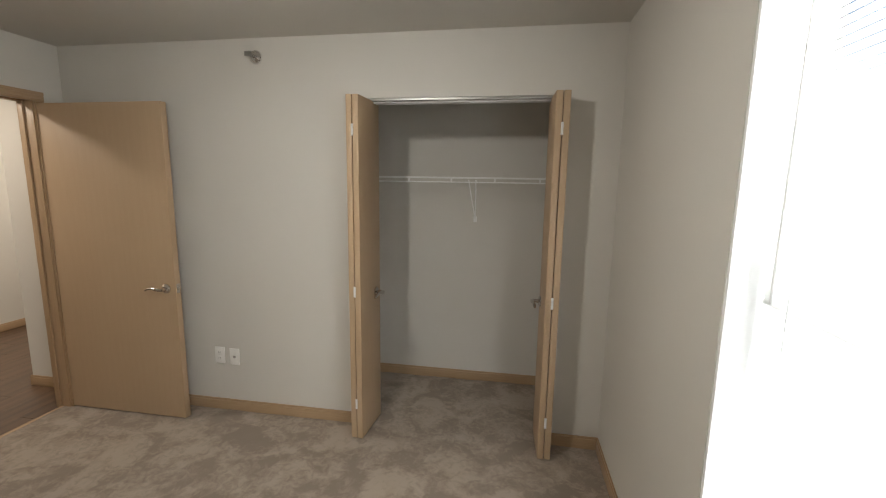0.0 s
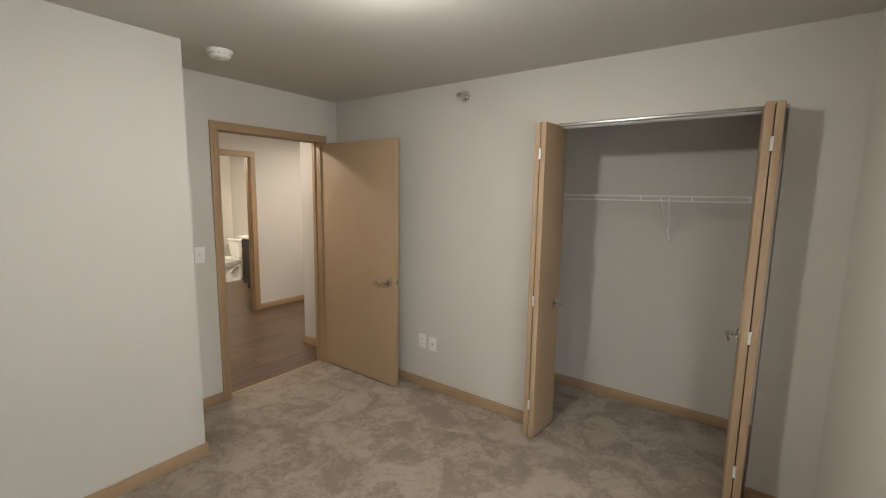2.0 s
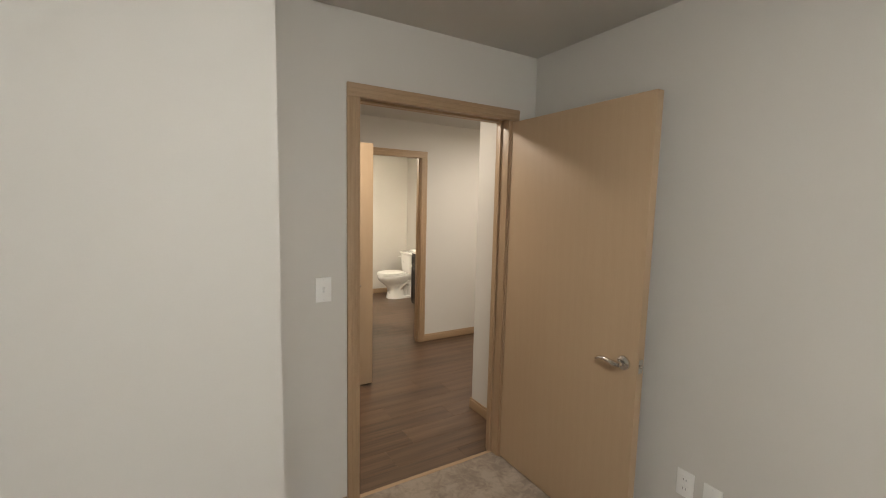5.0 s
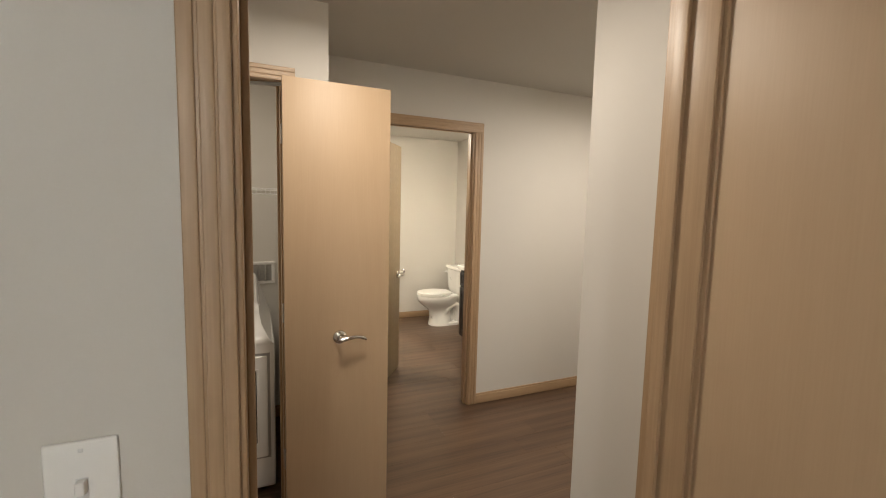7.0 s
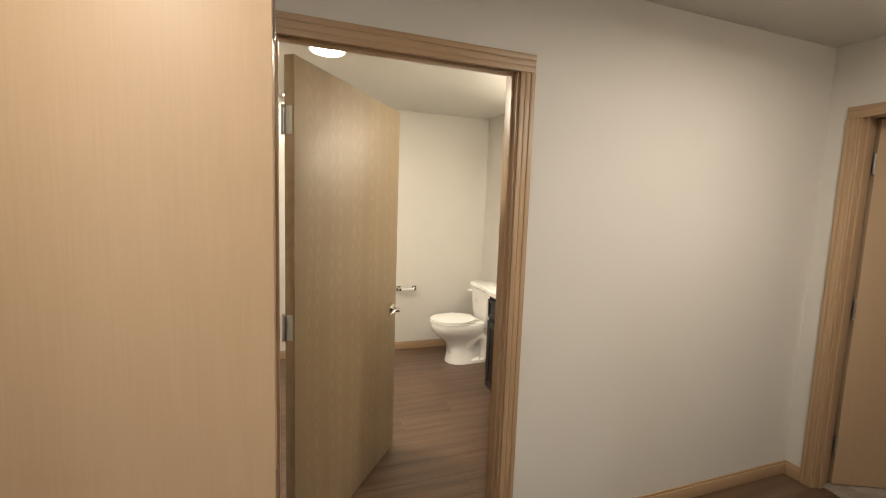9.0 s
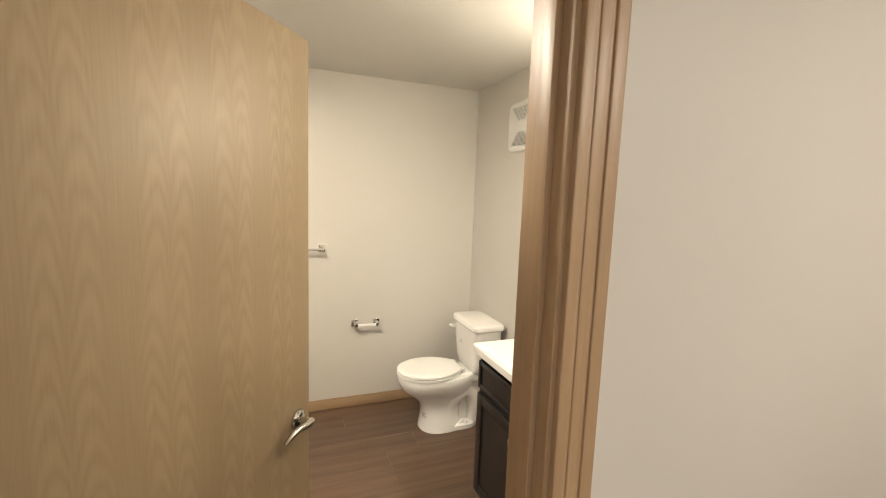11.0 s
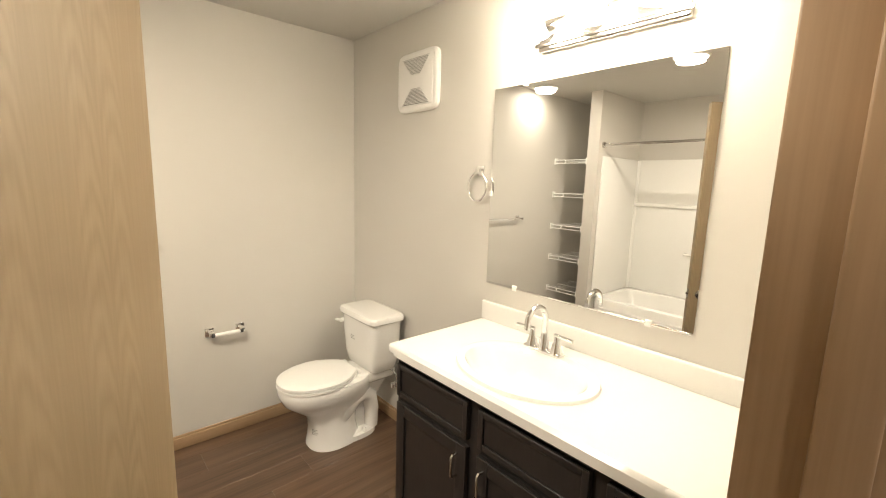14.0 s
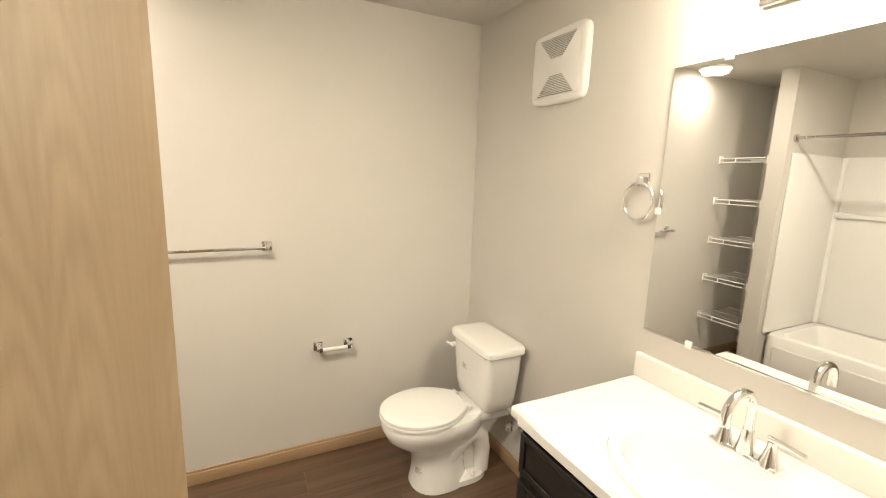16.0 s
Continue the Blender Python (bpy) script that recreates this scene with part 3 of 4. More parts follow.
lever_set(lf, Matrix.Translation((-3.612, 1.742, 0.885)) @ Matrix(((0, 0, 1, 0), (1, 0, 0, 0), (0, 1, 0, 0), (0, 0, 0, 1))), -1)
for hz in (0.3, 1.0, 1.8):
    part("hinge", boxes((-3.66, -3.64, 1.975, 1.978, hz - 0.04, hz + 0.04)), M_STEEL, lf)
    part("hinge", boxes((-3.70, -3.66, 1.498, 1.504, hz - 0.04, hz + 0.04)), M_STEEL, lf)
arm = thing("door_stop_arm", (-3.8, 1.3, 2.03), "dark overhead stop arm under the laundry door head", "door hardware")
part("slide_arm", boxes((-3.775, -3.745, 1.03, 1.29, 1.988, 2.006), bevel=0.003), M_STEEL, arm)
part("link_arm", tube(bmesh.new(), [(-3.76, 1.26, 2.009), (-3.71, 1.40, 2.008), (-3.67, 1.506, 2.008)], 0.008), M_STEEL, arm)
part("bracket", boxes((-3.79, -3.74, 1.02, 1.06, 2.004, 2.0485)), M_STEEL, arm)


# ---- bedroom things ----
def duplex(name, axis, plane, out, u, z, label, w=0.072, h=0.116, kind="outlet", category="outlet"):
    """Wall plate with its inserts: sockets, one switch, or a single jack."""
    def at(u0, u1, z0, z1, d0, d1, bevel=0.0):
        lo, hi = sorted((plane + out * d0, plane + out * d1))
        return boxes((lo, hi, u0, u1, z0, z1) if axis == 'x' else (u0, u1, lo, hi, z0, z1), bevel=bevel)
    t = thing(name, (plane, u, z) if axis == 'x' else (u, plane, z), label, category)
    part("cover_plate", at(u - w / 2, u + w / 2, z - h / 2, z + h / 2, 0, 0.006, 0.0025), M_PLASTIC, t)
    if kind == "outlet":
        for k in (-0.02, 0.02):
            s = part("socket", at(u - 0.017, u + 0.017, z + k - 0.014, z + k + 0.014, 0.005, 0.0085, 0.0015), M_PLASTIC, t)
            for du in (-0.006, 0.006):
                # dark inlay paints the shade inside the open slot
                part("slot", at(u + du - 0.001, u + du + 0.001, z + k - 0.004, z + k + 0.005, 0.008, 0.0089), M_DARK, s)
    elif kind == "switch":
        part("toggle", at(u - 0.005, u + 0.005, z - 0.004, z + 0.012, 0.005, 0.016, 0.0015), M_PLASTIC, t)
        part("toggle_slot", at(u - 0.006, u + 0.006, z - 0.013, z + 0.013, 0.0055, 0.0065), M_GREY, t)
    else:
        part("jack", at(u - 0.008, u + 0.008, z - 0.008, z + 0.008, 0.005, 0.011, 0.002), M_STEEL, t)
    for k in (-0.047, 0.047) if kind != "outlet" else (0.0,):
        part("screw", at(u - 0.0025, u + 0.0025, z + k - 0.0025, z + k + 0.0025, 0.0055, 0.0068, 0.0008), M_GREY, t)
    return t


duplex("wall_outlet", 'y', 2.464, -1, -1.235, 0.395, "white duplex power outlet low on the wall")
duplex("cable_outlet", 'y', 2.464, -1, -1.125, 0.390, "white cable jack plate beside a power outlet", kind="jack")
duplex("light_switch", 'x', -2.27, 1, 1.207, 1.15, "white toggle light switch beside the door casing", kind="switch", category="light switch")
duplex("wall_outlet", 'y', 3.95, -1, -4.695, 1.20, "white duplex outlet above the vanity counter")

# sidewall sprinkler
sp = thing("sprinkler", (-0.86, 2.464, 2.305), "chrome sidewall fire sprinkler high on the wall", "sprinkler")
bm = bmesh.new()
cyl(bm, (-0.86, 2.464, 2.305), (-0.86, 2.456, 2.305), 0.042, 0.038, 30)
cyl(bm, (-0.86, 2.457, 2.305), (-0.86, 2.443, 2.305), 0.030, 0.020, 30)
part("escutcheon", bm, M_CHROME, sp)
bm = bmesh.new()
cyl(bm, (-0.86, 2.45, 2.305), (-0.86, 2.415, 2.305), 0.011)
for s in (-1, 1):
    tube(bm, [(-0.86, 2.42, 2.305 + 0.010 * s), (-0.86, 2.405, 2.305 + 0.017 * s), (-0.86, 2.385, 2.305 + 0.006 * s)], 0.003, 8)
part("sprinkler_head", bm, M_CHROME, sp)
part("deflector", boxes((-0.88, -0.84, 2.378, 2.381, 2.290, 2.315), (-0.88, -0.84, 2.378, 2.40, 2.315, 2.318)), M_STEEL, sp)

# smoke alarm
sm = thing("smoke_alarm", (-1.705, 1.135, CZ), "round white smoke alarm on the ceiling", "smoke alarm")
part("mount", cyl(bmesh.new(), (-1.705, 1.135, CZ - 0.012), (-1.705, 1.135, CZ), 0.068, 0.071, 40), M_PLASTIC, sm)
bm = bmesh.new()
loft(bm, [(CZ - 0.012, -1.705, 1.135, 0.061, 0.061), (CZ - 0.030, -1.705, 1.135, 0.060, 0.060), (CZ - 0.042, -1.705, 1.135, 0.050, 0.050), (CZ - 0.046, -1.705, 1.135, 0.036, 0.036)], 40)
part("cover", bm, M_PLASTIC, sm)
part("test_button", cyl(bmesh.new(), (-1.69, 1.135, CZ - 0.049), (-1.69, 1.135, CZ - 0.045), 0.012), M_WINWHITE, sm)
for k in range(12):
    a = 2 * math.pi * k / 12
    bm = boxes((0.0585, 0.0612, -0.009, 0.009, -0.027, -0.023))
    bm.transform(Matrix.Translation((-1.705, 1.135, CZ)) @ Matrix.Rotation(a, 4, 'Z'))
    # the slots' inner shade is painted as grey strips on the cover
    part("vent_slot", bm, M_SHADE_PRINT, sm)


def ceiling_lamp(x, y, label, r=0.15):
    t = thing("ceiling_light", (x, y, CZ), label, "ceiling light")
    part("lamp_base", cyl(bmesh.new(), (x, y, CZ - 0.03), (x, y, CZ), r * 0.95, r, 40), M_NICKEL, t)
    bm = bmesh.new()
    loft(bm, [(CZ - 0.03, x, y, r * 0.93, r * 0.93), (CZ - 0.05, x, y, r * 0.88, r * 0.88), (CZ - 0.07, x, y, r * 0.6, r * 0.6), (CZ - 0.076, x, y, r * 0.2, r * 0.2)], 40)
    part("diffuser", bm, M_GLOW2, t, "lit frosted glass bowl")
    return t


ceiling_lamp(*LAMP_BED, "flush round ceiling light with frosted bowl, lit")
ceiling_lamp(*LAMP_HALL, "flush round hall light with frosted bowl, lit")
ceiling_lamp(*LAMP_HALL2, "flush round hall light with frosted bowl, lit")
ceiling_lamp(*LAMP_LND, "flush round laundry light with frosted bowl, lit", 0.14)

# window with closed mini blinds
WY0, WY1, WZ0, WZ1 = -0.35, 1.2, 0.45, 2.16
win = thing("window_1", (1.34, (WY0 + WY1) / 2, WZ0), "white vinyl window behind closed blinds, bright daylight", "window", kind="structure")
part("window_liner", boxes((1.262, 1.395, WY0, WY0 + 0.012, WZ0, WZ1), (1.262, 1.395, WY1 - 0.012, WY1, WZ0, WZ1), (1.262, 1.395, WY0 + 0.012, WY1 - 0.012, WZ1 - 0.012, WZ1)), M_WINWHITE, win)
part("window_sill", boxes((1.235, 1.395, WY0 - 0.02, WY1 + 0.02, WZ0 - 0.018, WZ0 + 0.004), bevel=0.004), M_WINWHITE, win)
part("window_frame", boxes((1.385, 1.418, WY0 + 0.012, WY0 + 0.06, WZ0 + 0.004, WZ1 - 0.012), (1.385, 1.418, WY1 - 0.06, WY1 - 0.012, WZ0 + 0.004, WZ1 - 0.012),
     (1.385, 1.418, WY0 + 0.06, WY1 - 0.06, WZ0 + 0.004, WZ0 + 0.06), (1.385, 1.418, WY0 + 0.06, WY1 - 0.06, WZ1 - 0.06, WZ1 - 0.012),
     (1.385, 1.415, WY0 + 0.06, WY1 - 0.06, 1.28, 1.33)), M_WINWHITE, win)
for z0, z1 in ((WZ0 + 0.06, 1.28), (1.33, WZ1 - 0.06)):
    g = part("pane", boxes((1.400, 1.404, WY0 + 0.06, WY1 - 0.06, z0, z1)), M_GLASS, win)
    g.visible_shadow = False
bl = thing("window_blind", (1.345, (WY0 + WY1) / 2, WZ1), "white horizontal mini blind, nearly closed, glowing with daylight", "blind")
part("headrail", boxes((1.325, 1.362, WY0 + 0.02, WY1 - 0.02, WZ1 - 0.05, WZ1 - 0.012), bevel=0.002), M_WINWHITE, bl)
part("bottom_rail", boxes((1.333, 1.357, WY0 + 0.025, WY1 - 0.025, WZ0 + 0.006, WZ0 + 0.022), bevel=0.003), M_WINWHITE, bl)
slat_bm = bmesh.new()
cols = []
for k in range(5):
    f = k / 4 - 0.5
    x, z = f * 0.011, f * 0.0225 + 0.0022 * (1 - 4 * f * f)
    cols.append([slat_bm.verts.new((x, y, z)) for y in (WY0 + 0.025 - 0.425, WY1 - 0.025 - 0.425)])
for a, b in zip(cols, cols[1:]):
    slat_bm.faces.new((a[0], a[1], b[1], b[0]))
slat_bm.faces.ensure_lookup_table()
bmesh.ops.solidify(slat_bm, geom=slat_bm.faces[:], thickness=0.0006)
slat_mesh = to_mesh("slat", slat_bm, M_SLAT, True)
nsl = int((WZ1 - 0.06 - WZ0 - 0.03) / 0.0205)
for i in range(nsl):
    o = new("slat", slat_mesh)
    o.parent = bl
    o.location = Vector((1.345, 0.425, WZ1 - 0.065 - i * 0.0205)) - Vector(bl.location)
for y in (WY0 + 0.2, 0.425, WY1 - 0.14):
    part("ladder_cord", tube(bmesh.new(), [(1.332, y, WZ1 - 0.05), (1.332, y, WZ0 + 0.02)], 0.0009, 6), M_WINWHITE, bl)
part("tilt_wand", tube(bmesh.new(), [(1.322, WY1 - 0.10, WZ1 - 0.05), (1.318, WY1 - 0.10, 1.30)], 0.0035, 8), M_WINWHITE, bl)


# ---- wire shelves ----
def wire_shelf(name, axis, a0, a1, front, back, z, label, lip=0.032, posts=0.30, category="wire shelf", group="", wrap=False):
    """Ventilated shelf along one axis, from a0 to a1, between its front and back lines."""
    def P(a, c, zz):
        return (a, c, zz) if axis == 'x' else (c, a, zz)
    t = thing(name, P((a0 + a1) / 2, back, z), label, category, group)
    part("front_rail", tube(bmesh.new(), [P(a0, front, z), P(a1, front, z)], 0.0038, 8), M_WIRE, t)
    part("lip_rail", tube(bmesh.new(), [P(a0, front, z - lip), P(a1, front, z - lip)], 0.0038, 8), M_WIRE, t)
    part("back_rail", tube(bmesh.new(), [P(a0, back, z), P(a1, back, z)], 0.0032, 8), M_WIRE, t)
    mid = (front + back) / 2
    part("middle_rail", tube(bmesh.new(), [P(a0, mid, z - 0.004), P(a1, mid, z - 0.004)], 0.0026, 8), M_WIRE, t)
    bm = bmesh.new()
    n = int(abs(a1 - a0) / 0.0254)
    turn = math.copysign(0.003, front - back) if wrap else 0.0
    for i in range(1, n):
        a = a0 + (a1 - a0) * i / n
        tube(bm, ([P(a, front + turn, z - lip)] if wrap else []) + [P(a, front + turn, z + 0.003), P(a, back, z + 0.003)], 0.0017 if wrap else 0.0013, 5)
    part("deck_wires", bm, M_WIRE, t, kind="stuff")
    a = a0 + posts * 0.4
    while a < a1:
        part("lip_post", boxes((a - 0.005, a + 0.005, front - 0.003, front + 0.003, z - lip, z) if axis == 'x' else (front - 0.003, front + 0.003, a - 0.005, a + 0.005, z - lip, z)), M_WIRE, t)
        a += posts
    return t


cs = wire_shelf("closet_shelf", 'x', -0.45, 1.2, 2.93, 3.232, 1.617, "white ventilated wire closet shelf on a brace")
bm = bmesh.new()
tube(bm, [(0.39, 2.935, 1.60), (0.415, 3.226, 1.315)], 0.0045, 8)
tube(bm, [(0.44, 2.935, 1.60), (0.417, 3.226, 1.315)], 0.0045, 8)
part("brace", bm, M_WIRE, cs)
part("brace_foot", boxes((0.404, 0.428, 3.226, 3.24, 1.285, 1.33), bevel=0.002), M_WIRE, cs)

LZ = 1.585
ls = wire_shelf("laundry_shelf", 'y', -0.3, 1.6, -4.445, -4.742, LZ, "long white ventilated wire shelf above the dryer", wrap=True)
for y in (-0.1, 0.56):
    part("brace", tube(bmesh.new(), [(-4.45, y - 0.01, LZ - 0.015), (-4.735, y, 1.285)], 0.0055, 8), M_WIRE, ls)
    part("brace_foot", boxes((-4.75, -4.736, y - 0.014, y + 0.014, 1.245, 1.30), bevel=0.002), M_WIRE, ls)

for z in (1.785, 1.445, 1.115, 0.785, 0.445):
    s = wire_shelf("linen_shelf", 'x', -7.04, -6.684, 1.585, 1.15, z, "white ventilated wire shelf in the linen recess", posts=0.30, group="linen shelves")
    for x0, x1 in ((-7.046, -7.034), (-6.692, -6.68)):
        part("end_bracket", boxes((x0, x1, 1.55, 1.60, z - 0.045, z + 0.018), bevel=0.003), M_PLASTIC, s)

# ---- laundry ----
def appliance(name, y0, y1, x_front, label, dryer):
    """Laundry machine with a sloped crown and a raised console at its back."""
    xb = x_front - 0.70
    t = thing(name, ((x_front + xb) / 2, (y0 + y1) / 2, 0), label, "dryer" if dryer else "washer")
    part("cabinet", boxes((xb, x_front, y0, y1, 0.03, 0.80), bevel=0.012), M_ENAMEL, t)
    bm = bmesh.new()
    prof = [(x_front + 0.004, 0.790), (x_front + 0.004, 0.808), (x_front - 0.018, 0.838), (x_front - 0.10, 0.872), (x_front - 0.30, 0.888), (xb + 0.20, 0.892), (xb + 0.185, 0.905),
            (xb + 0.115, 1.030), (xb + 0.095, 1.052), (xb + 0.05, 1.060), (xb, 1.050), (xb, 0.790)]
    cols = []
    for f, inset in ((0, 0.016), (0.012, 0.004), (0.03, 0), (0.97, 0), (0.988, 0.004), (1, 0.016)):
        y = y0 + (y1 - y0) * f
        # the crown narrows towards the console
        cols.append([bm.verts.new((x, y + (0.5 - f) * 0.17 * min(1.0, max(0.0, (z - 0.80) / 0.12)), z - (inset if z > 0.80 else 0))) for x, z in prof])
    n = len(prof)
    for a, b in zip(cols, cols[1:]):
        for k in range(n):
            bm.faces.new((a[k], a[(k + 1) % n], b[(k + 1) % n], b[k]))
    bm.faces.new(cols[0])
    bm.faces.new(cols[-1][::-1])
    part("top_and_console", bm, M_ENAMEL, t)
    for fy in (y0 + 0.06, y1 - 0.06):
        for fx in (xb + 0.06, x_front - 0.06):
            part("foot", cyl(bmesh.new(), (fx, fy, 0), (fx, fy, 0.035), 0.02), M_DARK, t)
    # control panel lies on the console's slope
    ax = Vector((xb + 0.185, 0, 0.905))
    bx2 = Vector((xb + 0.115, 0, 1.030))
    up = (bx2 - ax).normalized()
    nrm = Vector((up.z, 0, -up.x))
    m = Matrix(((0, up.x, nrm.x, ax.x), (1, up.y, nrm.y, (y0 + y1) / 2), (0, up.z, nrm.z, ax.z), (0, 0, 0, 1)))

    def on(bm, name, material, label="", parent=None):
        bm.transform(m)
        return part(name, bm, material, parent or t, label)
    w = (y1 - y0) / 2
    panel = on(boxes((-w + 0.092, w - 0.092, 0.012, 0.122, 0.0, 0.004), bevel=0.0018), "control_panel", M_GREY, "silver control panel")
    bm = bmesh.new()
    cyl(bm, (0.03, 0.068, 0.003), (0.03, 0.068, 0.010), 0.036, 0.034, 32)
    cyl(bm, (0.03, 0.068, 0.010), (0.03, 0.068, 0.034), 0.028, 0.025, 32)
    on(bm, "dial", M_CHROME, "chrome cycle dial", panel)
    bm = bmesh.new()
    cyl(bm, (0.03, 0.068, 0.003), (0.03, 0.068, 0.016), 0.040, 0.0375, 32)
    on(bm, "bezel", M_PRINT, "dark dial bezel", panel)
    for k in range(10):
        an = radians(28 + (k % 5) * 31 + (180 if k >= 5 else 0) - 90)
        u, v = 0.03 + 0.062 * math.cos(an), 0.068 + 0.040 * math.sin(an)
        on(boxes((u - 0.010, u + 0.010, v - 0.001, v + 0.001, 0.003, 0.0046)), "printed_mark", M_PRINT, "", panel)
    on(boxes((0.105, 0.142, 0.042, 0.096, 0.003, 0.006), bevel=0.001), "display", M_BLACK, "dark display window", panel)
    for r in range(2):
        for c in range(3):
            on(boxes((0.160 + c * 0.020, 0.176 + c * 0.020, 0.040 + r * 0.030, 0.062 + r * 0.030, 0.003, 0.0055), bevel=0.0012), "button", M_ENAMEL, "", panel)
    for r in range(3):
        on(boxes((0.219, 0.223, 0.042 + r * 0.018, 0.048 + r * 0.018, 0.003, 0.0052)), "indicator", M_WINWHITE, "", panel)
    for u in (-0.09, 0.0):
        for v in (0.05, 0.085):
            on(boxes((-0.085 + u * 0.2, -0.07 + u * 0.2, v, v + 0.006, 0.003, 0.0048)), "printed_mark", M_PLASTIC, "", panel)
    on(cyl(bmesh.new(), (-0.185, 0.085, 0.003), (-0.185, 0.085, 0.006), 0.014, 0.013, 24), "badge", M_CHROME, "round badge", panel)
    if dryer:
        bm = bmesh.new()
        xf = x_front
        bx(bm, xf - 0.004, xf + 0.018, y0 + 0.055, y1 - 0.035, 0.205, 0.735, bevel=0.009)
        d = part("door", bm, M_ENAMEL, t)
        part("window_rim", boxes((xf + 0.010, xf + 0.0215, y0 + 0.092, y1 - 0.077, 0.277, 0.285), (xf + 0.010, xf + 0.0215, y0 + 0.092, y1 - 0.077, 0.665, 0.673), (xf + 0.010, xf + 0.0215, y0 + 0.092, y0 + 0.10, 0.285, 0.665), (xf + 0.010, xf + 0.0215, y1 - 0.085, y1 - 0.077, 0.285, 0.665), bevel=0.002), M_ENAMEL, d)
        part("door_window", boxes((xf + 0.012, xf + 0.0185, y0 + 0.10, y1 - 0.085, 0.285, 0.665), bevel=0.003), M_BLACK, d, "dark glass door window")
        # a grey plate paints the shade in the gap round the door
        part("door_seam", boxes((xf - 0.002, xf + 0.002, y0 + 0.043, y1 - 0.023, 0.193, 0.747), bevel=0.0008), M_SHADE_PRINT, t, "shaded gap round the door, painted grey")
        part("door_grip", boxes((xf + 0.014, xf + 0.024, y0 + 0.075, y0 + 0.21, 0.722, 0.738), bevel=0.004), M_ENAMEL, d)
    else:
        part("lid", boxes((xb + 0.22, x_front - 0.06, y0 + 0.05, y1 - 0.05, 0.882, 0.900), bevel=0.006), M_ENAMEL, t)
    return t


appliance("clothes_dryer", 0.785, 1.468, -3.91, "white front-loading dryer with dark window and silver console", True)
appliance("clothes_washer", -0.06, 0.625, -3.91, "white top-loading washer beside the dryer", False)

vb = thing("washer_outlet_box", (-4.75, 1.37, 1.03), "white recessed plumbing box on the laundry wall", "outlet box")
part("box_frame", boxes((-4.75, -4.742, 1.255, 1.50, 1.085, 1.105), (-4.75, -4.742, 1.255, 1.50, 0.955, 0.975), (-4.75, -4.742, 1.255, 1.275, 0.975, 1.085), (-4.75, -4.742, 1.48, 1.50, 0.975, 1.085), bevel=0.002), M_PLASTIC, vb)
# shallow back in grey, painting the shade of a deeper recess
part("box_back", boxes((-4.7496, -4.747, 1.275, 1.48, 0.975, 1.085)), M_SHADE_PRINT, vb)
for y in (1.31, 1.35, 1.40, 1.44):
    part("pipe", cyl(bmesh.new(), (-4.742, y, 0.976), (-4.742, y, 1.084), 0.009), M_STEEL, vb)

# ---- bathroom: toilet ----
TX = -6.61
to = thing("toilet", (TX, 3.6, 0), "white two-piece porcelain toilet with closed lid", "toilet")
bm = bmesh.new()
loft(bm, [(0.0, TX, 3.550, 0.132, 0.155), (0.02, TX, 3.550, 0.130, 0.153), (0.05, TX, 3.548, 0.120, 0.145), (0.11, TX, 3.545, 0.109, 0.138), (0.17, TX, 3.545, 0.105, 0.145), (0.215, TX, 3.550, 0.112, 0.182),
          (0.255, TX, 3.545, 0.136, 0.232), (0.30, TX, 3.520, 0.166, 0.258), (0.345, TX, 3.510, 0.180, 0.268), (0.378, TX, 3.510, 0.183, 0.269), (0.390, TX, 3.510, 0.177, 0.263)], 56, 2.35)
part("bowl", bm, M_PORC, to)
bm = bmesh.new()
bx(bm, TX - 0.125, TX + 0.125, 3.64, 3.925, 0.325, 0.398, bevel=0.03)
loft(bm, [(0.03, TX, 3.72, 0.055, 0.10), (0.20, TX, 3.74, 0.06, 0.10), (0.27, TX, 3.76, 0.08, 0.13), (0.335, TX, 3.78, 0.112, 0.138)], 40, 2.6)
part("tank_deck", bm, M_PORC, to)
for s in (-1, 1):
    bm = bmesh.new()
    tube(bm, [(TX + s * 0.070, 3.55, 0.12), (TX + s * 0.078, 3.60, 0.19), (TX + s * 0.080, 3.65, 0.25), (TX + s * 0.074, 3.705, 0.272), (TX + s * 0.068, 3.755, 0.235), (TX + s * 0.064, 3.775, 0.15), (TX + s * 0.062, 3.775, 0.03)],
         [0.030, 0.042, 0.049, 0.051, 0.049, 0.046, 0.042], 20)
    part("trapway", bm, M_PORC, to)
    part("bolt_cap", loft(bmesh.new(), [(0.03, TX + s * 0.105, 3.70, 0.016, 0.016), (0.046, TX + s * 0.105, 3.70, 0.014, 0.014), (0.054, TX + s * 0.105, 3.70, 0.006, 0.006)], 18), M_PORC, to)
part("foot_flange", loft(bmesh.new(), [(0.0, TX, 3.67, 0.126, 0.145), (0.028, TX, 3.67, 0.124, 0.143), (0.040, TX, 3.67, 0.110, 0.130)], 48, 2.6), M_PORC, to)


def seat_outline(z, grow, seg=56):
    """Rounded in front, cut straight at the hinge."""
    pts = []
    for k in range(seg):
        a = 2 * math.pi * k / seg
        c, s = math.cos(a), math.sin(a)
        x = TX + (0.186 + grow) * math.copysign(abs(c) ** 0.9, c)
        y = 3.47 + (0.235 + grow) * s if s < 0 else 3.47 + (0.200 + grow) * min(s * 1.25, 1.0)
        if s > 0:
            x = TX + (0.186 + grow) * c * (1 - 0.28 * min(s * 1.25, 1.0) ** 2)
        pts.append((x, y, z))
    return pts


def slab_from(rings):
    bm = bmesh.new()
    vs = [[bm.verts.new(p) for p in r] for r in rings]
